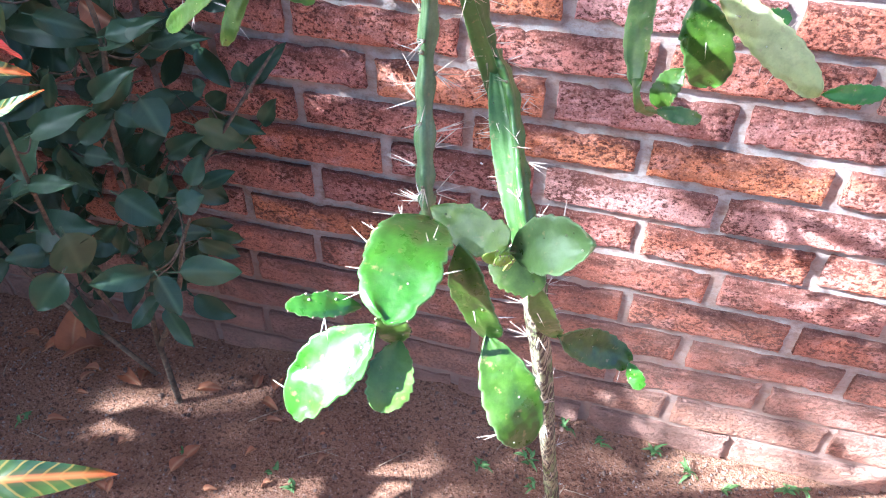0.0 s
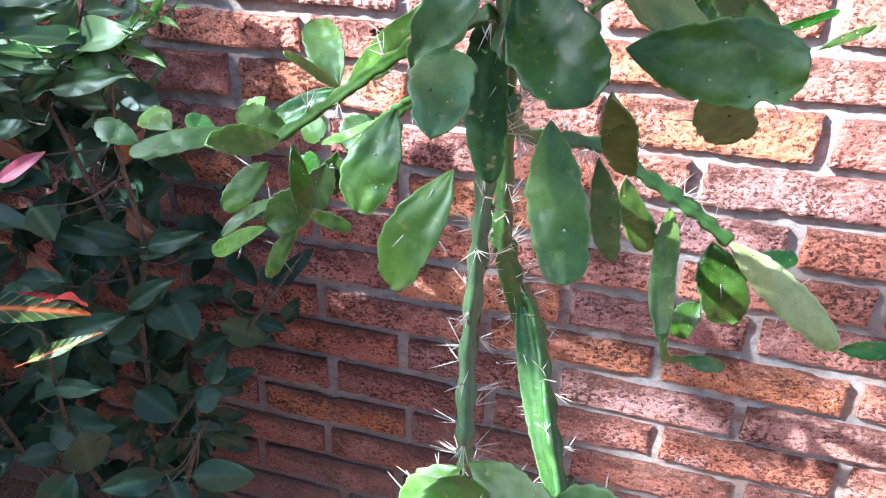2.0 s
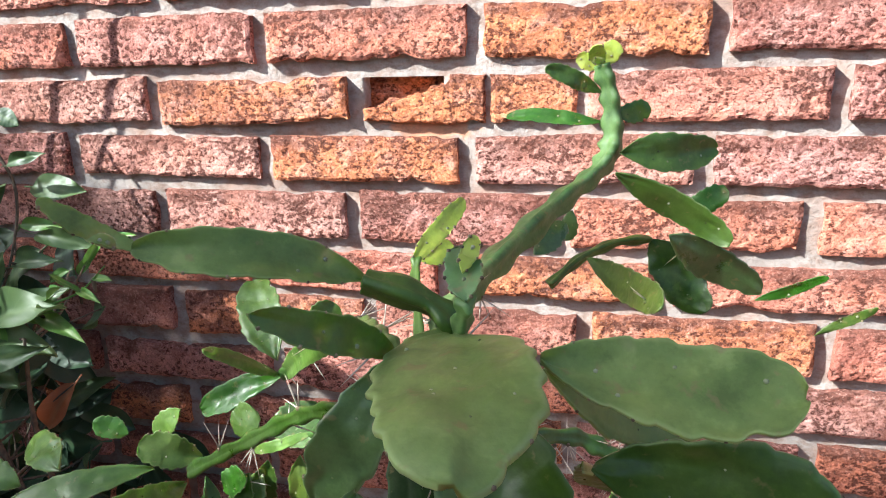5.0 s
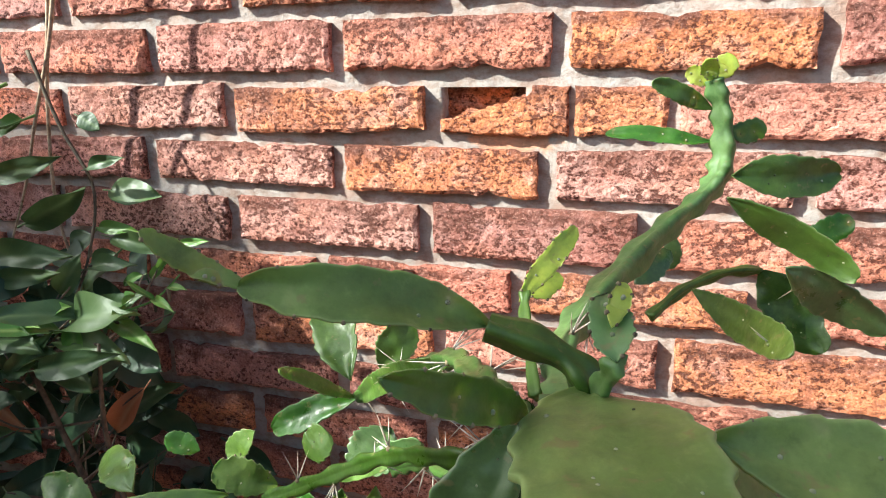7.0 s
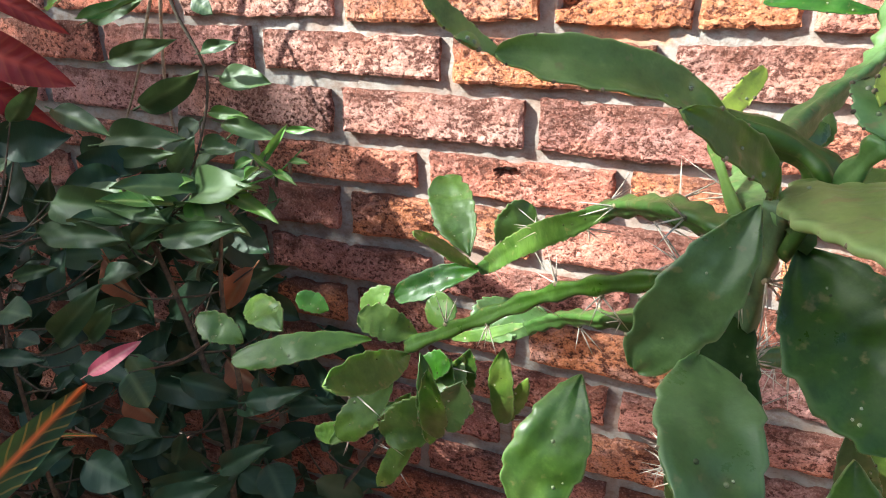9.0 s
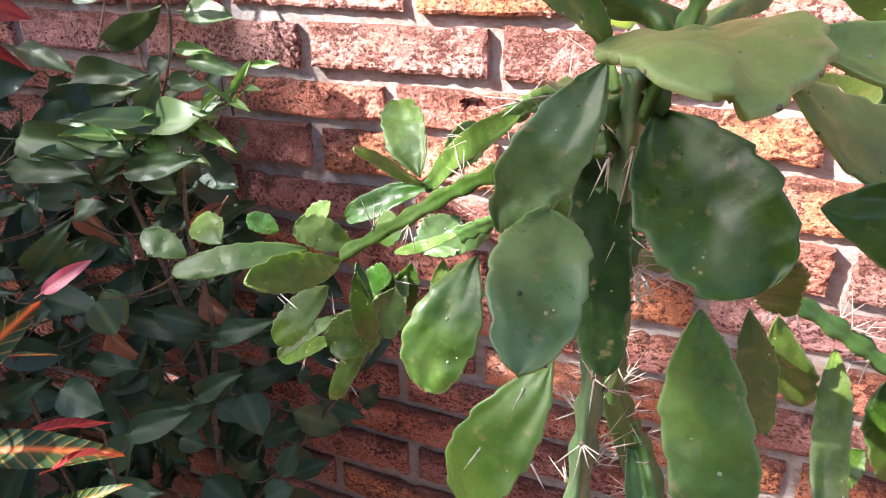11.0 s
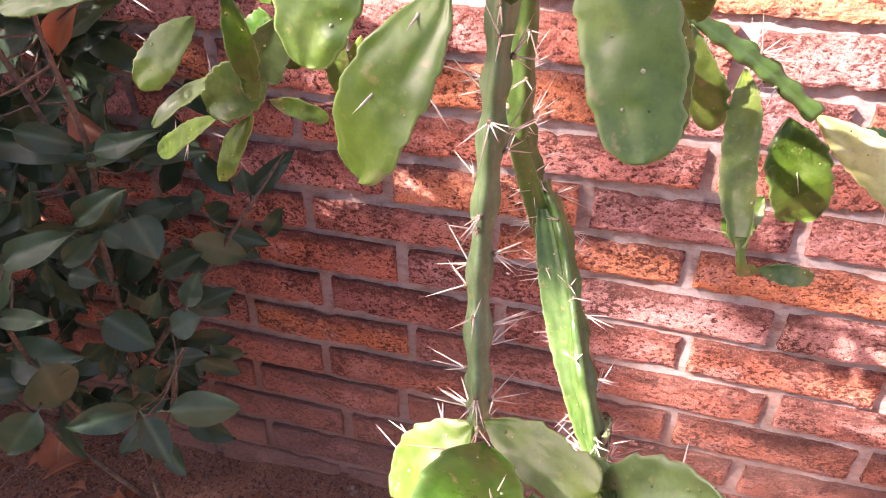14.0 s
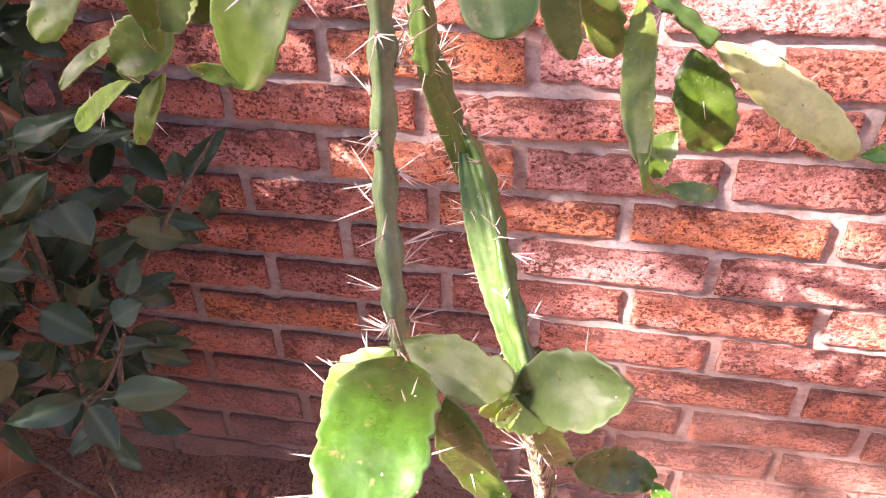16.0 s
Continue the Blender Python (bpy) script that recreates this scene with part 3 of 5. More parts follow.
            bm.faces.new((low[i][j], low[i + 1][j], low[i + 1][j + 1], low[i][j + 1]))
        bm.faces.new((top[i][0], top[i + 1][0], low[i + 1][0], low[i][0]))
        bm.faces.new((top[i][nv], low[i][nv], low[i + 1][nv], top[i + 1][nv]))
    bm.faces.new([*top[0], *low[0][::-1]])
    bm.faces.new([*top[nu][::-1], *low[nu]])
    for rows in (top, low):
        for u, row in zip(us, rows):
            for v, vert in zip(vs, row):
                vert[rim] = max(abs(v) ** 1.5, 0.9 * max(0, u - 0.9) / 0.1)
    bmesh.ops.recalc_face_normals(bm, faces=bm.faces)
    body = part("pad", bm, material, cactus)

    spots = []
    for k in range(teeth):
        for s in (-1, 1):
            u = (k + (0.25 if s > 0 else 0.75)) / teeth
            if 0.06 < u < 0.97:
                spots.append((place(u, s * 0.98, 0), (side * s + up * rng.uniform(-0.4, 0.4)).normalized()))
    for at, _ in spots:
        knob(areoles, at, rng.uniform(0.0005, 0.0009))
    for du, dv in dimples:
        for face in (-1, 1):
            spots.append((place(du, dv, face), up * face))
            knob(eyes, spots[-1][0], rng.uniform(0.0004, 0.0009))
    for at, out in rng.sample(spots, min(spines, len(spots))):
        cluster(at, out + ahead * rng.uniform(-0.2, 0.5), body, rng.uniform(0.55, 0.9), few=True)


def stem(points, radius, material, spines, woody=False):
    """A three-ribbed stem, scalloped along its ribs, with clusters of spines."""
    line = [p - GROUP for p in curve_points(points, 18)]
    total = sum((b - a).length for a, b in zip(line, line[1:]))
    knots = max(2, total / 0.027)

    def shape(u, w):
        rib = math.cos(3 * w + 0.6 * math.sin(u * 4))
        if woody:
            return 1 + 0.12 * rib + 0.22 * noise.noise((math.cos(w) * 4.5, math.sin(w) * 4.5, u * 7)) + 0.09 * noise.noise((w * 3, 1, u * 40))
        return (1 + 0.32 * rib + 0.20 * max(0, rib) * math.cos(u * knots * math.tau + 0.7 * math.sin(w))) * (0.95 + 0.16 * noise.noise((u * 6, 0, radius * 900)) + 0.06 * math.cos(u * knots * math.tau))

    bm = bmesh.new()
    rows = tube(bm, line, lambda u: radius * (1.1 - 0.15 * u if woody else 1), 24 if woody else 15, shape)
    bmesh.ops.recalc_face_normals(bm, faces=bm.faces)
    body = part("trunk" if woody else "stem", bm, material, cactus)
    if not spines:
        return
    nodes = int(knots)
    for k in range(min(spines, 3 * nodes)):
        u = min(0.99, (k % nodes + rng.uniform(-0.08, 0.08) + (k // nodes) * 0.36) / knots) if not woody else (k + rng.random()) / spines
        if u < 0:
            continue
        p, ahead, a, b = rows[min(len(rows) - 1, int(u * len(rows)))]
        w = math.tau * (k % 3) / 3 + rng.uniform(-0.25, 0.25) - 0.2 * math.sin(u * 4)
        out = a * math.cos(w) + b * math.sin(w)
        at = p + out * radius * 1.2
        knob(areoles, at, 0.0016)
        cluster(at, out + ahead * rng.uniform(-0.4, 0.4), body, rng.uniform(0.85, 1.35))


stem([(0.598, 0.851, -0.020), (0.566, 0.860, 0.149), (0.526, 0.740, 0.563), (0.508, 0.675, 0.753), (0.502, 0.665, 0.832)], 0.0105, BARK, 26, True)
stem([(0.505, 0.659, 0.792), (0.502, 0.655, 0.822), (0.485, 0.680, 0.866), (0.470, 0.715, 0.903), (0.453, 0.745, 0.940), (0.437, 0.757, 0.961)], 0.0066, STEM, 60)
stem([(0.450, 0.775, 0.865), (0.434, 0.772, 0.943), (0.420, 0.715, 1.055), (0.431, 0.680, 1.042), (0.440, 0.600, 1.200)], 0.006, STEM, 40)
stem([(0.440, 0.551, 0.942), (0.440, 0.543, 0.978), (0.435, 0.560, 1.027), (0.436, 0.568, 1.085), (0.437, 0.572, 1.130), (0.440, 0.580, 1.200), (0.444, 0.560, 1.250)], 0.0047, WAXY, 60)
pad((0.436, 0.757, 0.958), (0.502, 0.651, 0.810), 0.0215, (0.08, -0.79, 0.60), 0.02, STEM, 8)
pad((0.416, 0.700, 1.067), (0.448, 0.775, 0.871), 0.015, (0.32, -0.90, -0.29), 0.00, STEM, 5)
pad((0.450, 0.520, 0.966), (0.453, 0.432, 0.972), 0.043, (0.10, -0.25, 0.96), 0.14, FRESH, 6)
pad((0.440, 0.551, 0.942), (0.401, 0.535, 0.889), 0.039, (-0.50, -0.65, 0.56), 0.05, GREEN, 5)
pad((0.443, 0.465, 0.948), (0.441, 0.476, 0.906), 0.019, (0.26, -0.93, -0.25), 0.00, GREEN)
pad((0.437, 0.441, 0.969), (0.408, 0.419, 0.984), 0.0135, (0.73, -0.18, 0.66), 0.06, FRESH, 2)
pad((0.433, 0.469, 0.925), (0.393, 0.428, 0.879), 0.039, (-0.17, -0.66, 0.74), 0.10, FRESH, 2)
pad((0.443, 0.477, 0.907), (0.441, 0.440, 0.884), 0.028, (0.47, -0.47, 0.75), 0.08, GREEN)
pad((0.445, 0.537, 0.961), (0.498, 0.509, 0.968), 0.026, (-0.40, -0.60, 0.69), -0.05, YELLOW, 1)
pad((0.501, 0.524, 0.950), (0.544, 0.499, 0.989), 0.034, (-0.70, -0.62, 0.35), 0.06, GREY, 1)
pad((0.502, 0.515, 0.952), (0.486, 0.498, 0.966), 0.009, (0.75, -0.65, 0.13), 0.00, LIME)
pad((0.500, 0.512, 0.954), (0.493, 0.496, 0.966), 0.007, (0.2, -0.85, 0.4), 0.00, LIME)
pad((0.502, 0.510, 0.955), (0.499, 0.495, 0.963), 0.007, (-0.3, -0.8, 0.5), 0.00, LIME)
pad((0.477, 0.565, 0.907), (0.518, 0.560, 0.891), 0.031, (0.15, -0.74, 0.65), 0.04, YELLOW)
pad((0.507, 0.575, 0.885), (0.533, 0.604, 0.799), 0.019, (0.31, -0.89, -0.32), 0.05, GREEN, 3)
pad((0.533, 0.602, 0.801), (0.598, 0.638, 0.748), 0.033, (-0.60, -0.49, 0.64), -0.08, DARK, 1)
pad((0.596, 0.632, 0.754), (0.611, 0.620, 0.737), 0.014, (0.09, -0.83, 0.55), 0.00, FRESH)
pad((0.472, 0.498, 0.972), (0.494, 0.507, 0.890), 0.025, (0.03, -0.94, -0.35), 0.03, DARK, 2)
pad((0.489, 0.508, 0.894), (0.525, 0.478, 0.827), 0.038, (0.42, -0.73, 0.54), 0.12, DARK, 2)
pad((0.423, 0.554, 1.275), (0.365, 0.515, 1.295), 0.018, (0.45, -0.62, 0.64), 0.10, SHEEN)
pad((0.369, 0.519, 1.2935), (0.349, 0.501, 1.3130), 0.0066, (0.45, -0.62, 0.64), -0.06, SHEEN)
stem([(0.446, 0.565, 1.235), (0.453, 0.555, 1.258), (0.444, 0.556, 1.268), (0.423, 0.554, 1.275)], 0.0045, GREEN, 0)
pad((0.438, 0.535, 1.258), (0.416, 0.490, 1.288), 0.012, (0.92, -0.36, 0.14), 0.10, YELLOW)
# these three take the skin with the painted sky sheen
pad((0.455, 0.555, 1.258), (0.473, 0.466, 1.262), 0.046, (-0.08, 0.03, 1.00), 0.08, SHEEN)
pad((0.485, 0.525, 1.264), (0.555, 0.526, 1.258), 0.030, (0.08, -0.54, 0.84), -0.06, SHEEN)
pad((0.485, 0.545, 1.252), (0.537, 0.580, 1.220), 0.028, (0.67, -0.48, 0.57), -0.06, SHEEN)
pad((0.486, 0.512, 1.264), (0.478, 0.490, 1.259), 0.0075, (-0.45, -0.60, 0.65), 0.04, CREAM)
pad((0.501, 0.552, 1.215), (0.573, 0.533, 1.214), 0.037, (-0.24, -0.95, 0.19), -0.08, GREEN, 1)
pad((0.537, 0.560, 1.194), (0.564, 0.600, 1.165), 0.027, (0.39, -0.69, -0.61), 0.00, YELLOW, 1)
# faces down: the dark skin here paints its shade
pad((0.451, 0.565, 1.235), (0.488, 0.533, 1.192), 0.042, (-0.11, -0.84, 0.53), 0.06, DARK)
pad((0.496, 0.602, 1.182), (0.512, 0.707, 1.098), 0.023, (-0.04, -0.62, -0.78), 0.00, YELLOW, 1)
# this pad's shade is painted by its near-black colour
pad((0.426, 0.613, 1.220), (0.445, 0.542, 1.146), 0.024, (0.07, -0.71, 0.70), 0.12, SHADED_PAD)
# on these two pads the bluish colour paints the reflected sky
pad((0.437, 0.545, 1.254), (0.409, 0.535, 1.198), 0.025, (-0.05, -0.98, 0.20), 0.12, GREY)
pad((0.427, 0.525, 1.212), (0.435, 0.470, 1.191), 0.027, (0.13, -0.34, 0.93), 0.10, GREY)
pad((0.385, 0.575, 1.168), (0.371, 0.548, 1.116), 0.030, (0.01, -0.89, 0.46), 0.14, GREEN, 1)
pad((0.429, 0.535, 1.154), (0.402, 0.516, 1.093), 0.028, (-0.12, -0.93, 0.34), 0.14, GREEN, 3)
pad((0.473, 0.534, 1.184), (0.490, 0.504, 1.117), 0.028, (0.07, -0.90, 0.42), -0.05, GREEN)
pad((0.493, 0.643, 1.131), (0.511, 0.655, 1.055), 0.021, (-0.02, -0.99, -0.16), 0.03, GREY)
pad((0.511, 0.707, 1.094), (0.536, 0.719, 1.033), 0.024, (-0.04, -0.98, -0.21), 0.03, YELLOW)
stem([(0.442, 0.600, 1.170), (0.438, 0.700, 1.120), (0.484, 0.755, 1.101), (0.521, 0.765, 1.079), (0.563, 0.772, 1.053), (0.601, 0.776, 1.025)], 0.0052, STEM, 34)
pad((0.601, 0.776, 1.025), (0.676, 0.694, 0.991), 0.029, (-0.56, -0.70, 0.45), 0.05, CREAM, 4)
pad((0.676, 0.694, 0.991), (0.716, 0.699, 0.996), 0.014, (0.05, -0.87, 0.49), 0.06, FRESH)
pad((0.640, 0.850, 0.976), (0.679, 0.864, 0.977), 0.019, (0.29, -0.82, 0.49), 0.00, FRESH)
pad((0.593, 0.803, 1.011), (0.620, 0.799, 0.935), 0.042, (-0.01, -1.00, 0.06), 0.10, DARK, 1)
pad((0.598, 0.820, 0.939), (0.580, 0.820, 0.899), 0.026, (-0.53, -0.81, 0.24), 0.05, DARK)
pad((0.549, 0.743, 1.061), (0.554, 0.648, 1.000), 0.021, (-0.45, -0.35, 0.82), 0.06, YELLOW, 2)
stem([(0.552, 0.652, 1.006), (0.555, 0.648, 0.994), (0.560, 0.656, 0.982), (0.570, 0.675, 0.971)], 0.0026, YELLOW, 0)
pad((0.569, 0.674, 0.972), (0.604, 0.685, 0.965), 0.012, (0.35, -0.79, 0.51), 0.10, GREEN)
stem([(0.436, 0.565, 1.235), (0.410, 0.600, 1.232), (0.374, 0.668, 1.208), (0.324, 0.730, 1.165), (0.267, 0.782, 1.113)], 0.0046, STEM, 10)
pad((0.382, 0.660, 1.214), (0.267, 0.782, 1.113), 0.017, (-0.64, -0.75, -0.17), 0.02, GREEN, 3)
pad((0.267, 0.782, 1.113), (0.200, 0.770, 1.082), 0.024, (-0.12, -0.83, 0.55), 0.05, FRESH, 1)
pad((0.244, 0.817, 1.106), (0.196, 0.875, 1.153), 0.039, (0.04, -0.61, 0.79), 0.05, GREEN)
pad((0.259, 0.840, 1.108), (0.279, 0.860, 1.144), 0.033, (0.43, -0.87, 0.24), 0.05, GREEN)
pad((0.267, 0.782, 1.113), (0.236, 0.729, 1.155), 0.013, (0.85, -0.09, 0.51), 0.00, YELLOW)
stem([(0.436, 0.570, 1.222), (0.400, 0.590, 1.205), (0.361, 0.620, 1.180), (0.318, 0.640, 1.148), (0.266, 0.659, 1.110)], 0.0038, DARK, 9)
pad((0.244, 0.655, 1.112), (0.169, 0.616, 1.101), 0.019, (0.18, -0.58, 0.79), 0.06, GREEN)
pad((0.275, 0.639, 1.117), (0.266, 0.569, 1.134), 0.021, (0.86, 0.01, 0.52), 0.06, GREEN, 1)
pad((0.266, 0.672, 1.112), (0.234, 0.656, 1.126), 0.021, (0.54, -0.73, 0.42), 0.05, YELLOW)
pad((0.234, 0.700, 1.126), (0.211, 0.700, 1.105), 0.017, (-0.24, -0.93, 0.26), 0.00, GREEN)
pad((0.159, 0.640, 1.099), (0.125, 0.638, 1.111), 0.020, (0.27, -0.74, 0.62), 0.05, GREEN)
pad((0.190, 0.640, 1.114), (0.136, 0.678, 1.108), 0.023, (-0.38, -0.42, 0.83), 0.05, GREEN)
pad((0.165, 0.729, 1.082), (0.141, 0.723, 1.093), 0.016, (0.41, -0.77, 0.48), 0.00, FRESH)
pad((0.265, 0.641, 1.098), (0.242, 0.615, 1.067), 0.021, (0.26, -0.82, 0.51), 0.08, YELLOW, 1)
pad((0.292, 0.631, 1.117), (0.293, 0.640, 1.066), 0.017, (0.10, -0.98, -0.17), 0.05, DARK)
pad((0.301, 0.660, 1.095), (0.290, 0.660, 1.058), 0.022, (0.14, -0.99, -0.04), 0.00, GREY)
pad((0.278, 0.685, 1.060), (0.243, 0.669, 1.032), 0.033, (0.23, -0.94, 0.25), 0.05, YELLOW, 1)
pad((0.252, 0.700, 1.016), (0.222, 0.694, 0.965), 0.018, (-0.10, -0.98, 0.19), 0.05, YELLOW, 2)
pad((0.214, 0.720, 1.001), (0.123, 0.759, 0.940), 0.018, (-0.53, -0.81, 0.27), 0.05, GREEN, 3)
pad((0.208, 0.800, 0.979), (0.249, 0.820, 0.958), 0.016, (0.51, -0.84, 0.18), 0.00, GREEN)
pad((0.324, 0.720, 1.068), (0.308, 0.720, 1.028), 0.013, (0.20, -0.98, -0.08), 0.00, YELLOW)
pad((0.279, 0.757, 1.069), (0.325, 0.757, 1.100), 0.021, (-0.06, -0.99, 0.08), 0.00, GREY)
pad((0.306, 0.720, 1.087), (0.308, 0.720, 1.029), 0.018, (0.07, -1.00, 0.00), 0.05, YELLOW, 1)
stem([(0.436, 0.580, 1.200), (0.389, 0.630, 1.167), (0.354, 0.680, 1.138), (0.328, 0.700, 1.117)], 0.0042, STEM, 5)
pad((0.329, 0.700, 1.119), (0.269, 0.720, 1.086), 0.008, (-0.46, -0.81, 0.36), 0.00, GREEN)
stem([(0.450, 0.560, 1.245), (0.440, 0.605, 1.236), (0.434, 0.655, 1.232), (0.446, 0.720, 1.236), (0.473, 0.790, 1.252), (0.496, 0.830, 1.266), (0.505, 0.845, 1.283), (0.503, 0.850, 1.312), (0.496, 0.850, 1.336)], 0.0066, PALE_STEM, 5)
pad((0.496, 0.850, 1.317), (0.458, 0.833, 1.335), 0.013, (0.43, -0.90, 0.04), 0.00, GREEN)
pad((0.497, 0.850, 1.296), (0.430, 0.840, 1.301), 0.011, (0.17, -0.84, 0.51), 0.05, FRESH)
pad((0.506, 0.850, 1.301), (0.530, 0.860, 1.305), 0.015, (0.35, -0.91, 0.20), 0.00, GREEN)
pad((0.509, 0.835, 1.277), (0.577, 0.868, 1.275), 0.028, (0.43, -0.89, 0.17), 0.05, GREEN)
pad((0.507, 0.820, 1.266), (0.584, 0.817, 1.220), 0.023, (-0.18, -0.95, -0.25), -0.08, GREEN)
pad((0.554, 0.840, 1.235), (0.583, 0.842, 1.251), 0.017, (-0.08, -0.95, 0.29), 0.00, FRESH)
pad((0.544, 0.816, 1.224), (0.611, 0.842, 1.178), 0.029, (0.21, -0.95, -0.25), -0.06, GREY, 1)
pad((0.491, 0.801, 1.211), (0.532, 0.700, 1.215), 0.021, (-0.84, -0.33, 0.43), -0.08, YELLOW, 1)
stem([(0.467, 0.790, 1.194), (0.486, 0.810, 1.207), (0.510, 0.830, 1.214), (0.534, 0.850, 1.212)], 0.003, GREEN, 0)
pad((0.534, 0.850, 1.212), (0.574, 0.830, 1.165), 0.034, (-0.13, -0.95, 0.29), -0.06, DARK, 1)
pad((0.462, 0.537, 1.276), (0.457, 0.552, 1.289), 0.012, (0.00, -0.63, 0.77), 0.05, PALE_STEM)
pad((0.460, 0.541, 1.284), (0.462, 0.552, 1.293), 0.006, (0.2, -0.63, 0.7), 0.05, LIME)
stem([(0.455, 0.555, 1.255), (0.462, 0.537, 1.276)], 0.0028, PALE_STEM, 0)
stem([(0.432, 0.590, 1.235), (0.421, 0.625, 1.250), (0.418, 0.637, 1.257)], 0.0020, GREEN, 0)
pad((0.416, 0.634, 1.254), (0.434, 0.668, 1.279), 0.0095, (0.41, -0.81, 0.42), 0.00, LIME)
pad((0.416, 0.650, 1.252), (0.430, 0.660, 1.258), 0.011, (0.41, -0.81, 0.42), 0.00, LIME)
pad((0.420, 0.660, 1.263), (0.432, 0.665, 1.274), 0.006, (0.14, -0.95, 0.27), 0.00, LIME)
pad((0.495, 0.850, 1.336), (0.506, 0.850, 1.350), 0.014, (-0.05, -1.00, 0.04), 0.00, LIME)
pad((0.495, 0.850, 1.334), (0.478, 0.850, 1.341), 0.012, (0.01, -1.00, 0.01), 0.00, LIME)
pad((0.496, 0.850, 1.336), (0.489, 0.840, 1.348), 0.012, (0.39, -0.80, -0.45), 0.00, LIME)
pad((0.457, 0.780, 1.218), (0.476, 0.800, 1.235), 0.017, (0.35, -0.79, 0.50), 0.00, GREY)
pad((0.479, 0.820, 1.239), (0.475, 0.820, 1.217), 0.012, (-0.06, -1.00, 0.01), 0.00, GREY)
pad((0.598, 0.800, 1.187), (0.640, 0.800, 1.205), 0.008, (0.00, -1.00, -0.01), 0.00, FRESH)
pad((0.621, 0.750, 1.185), (0.652, 0.750, 1.204), 0.006, (-0.03, -1.00, 0.05), 0.00, YELLOW)
pad((0.294, 0.78, 1.092), (0.278, 0.75, 1.072), 0.038, (-0.1, -0.85, 0.4), 0.06, GREY, 0)
pad((0.276, 0.72, 1.072), (0.275, 0.69, 1.046), 0.024, (-0.1, -0.85, 0.4), 0.06, YELLOW, 1)
pad((0.252, 0.71, 1.06), (0.276, 0.7, 1.081), 0.019, (-0.1, -0.85, 0.4), 0.06, FRESH, 0)
pad((0.234, 0.76, 1.071), (0.252, 0.76, 1.094), 0.027, (-0.1, -0.85, 0.4), 0.06, GREEN, 0)

pad((0.271, 0.665, 1.104), (0.283, 0.655, 1.048), 0.015, (0.75, -0.60, 0.1), 0.08, DARK, 1)
pad((0.247, 0.700, 1.049), (0.234, 0.690, 1.014), 0.022, (0.20, -0.95, 0.2), 0.06, YELLOW)
pad((0.240, 0.690, 1.045), (0.202, 0.665, 1.017), 0.013, (-0.3, -0.80, 0.5), 0.06, GREEN, 1)
pad((0.282, 0.720, 1.081), (0.277, 0.715, 1.044), 0.018, (0.30, -0.95, 0.0), 0.05, DARK)
pad((0.273, 0.710, 1.076), (0.266, 0.700, 1.043), 0.020, (-0.2, -0.95, 0.2), 0.05, GREEN, 1)

tagged(part("areole", areoles, AREOLE, cactus), kind="stuff")
tagged(part("eye_spot", eyes, SCAB, cactus), kind="stuff")
tagged(part("spine_rest", far_spines, SPINE, cactus), kind="stuff")

# ---- shrub, vine and croton ----
def leaf_mesh(name, material, length, wide, fold, droop, curl, seed, point=1.25):
    """A pointed blade along y, folded at its midrib, drooping at the tip."""
    bm = bmesh.new()
    nu, nv = 14, 4
    rows = []
    for i in range(nu + 1):
        u = i / nu
        w = wide * 0.5 * (u ** 0.6 * (1 - u) ** 0.9 / 0.364 + 0.012)
        row = []
        for j in range(-nv, nv + 1):
            v = j / nv
            z = fold * abs(v) ** 1.5 * w - droop * length * (u ** 2 - 0.35 * math.sin(math.pi * u)) + curl * w * v * math.sin(u * 5 + seed)
            z += 0.09 * wide * v * v * math.sin(u * 8 + seed * 2 + (1.3 if v > 0 else 0)) + 0.05 * wide * noise.noise((u * 5, v * 2, seed))
            row.append(bm.verts.new((v * w + 0.05 * length * math.sin(u * 3 + seed) * u * 0.5, length * u, z)))
        rows.append(row)
    for a, b in zip(rows, rows[1:]):
        for j in range(2 * nv):
            bm.faces.new((a[j], a[j + 1], b[j + 1], b[j]))
    line = [Vector((0, -0.16 * length + 1.1 * length * k / 8, -0.0006 - droop * length * max(0, -0.16 + 1.1 * k / 8) ** 2)) for k in range(9)]
    tube(bm, line, lambda u: 0.0009 * (1.2 - u), 4)
    return mesh_of(bm, name, material)


def facing(base, tip, normal, size):
    """The pose of a blade that runs from base to tip, scaled from its drawn length."""
    base, tip = Vector(base), Vector(tip)
    y = (tip - base).normalized()
    z = Vector(normal)
    z = (z - y * z.dot(y)).normalized()
    x = y.cross(z)
    s = (tip - base).length / size
    m = Matrix((x, y, z)).transposed().to_4x4()
    return Matrix.Translation(base) @ m, s


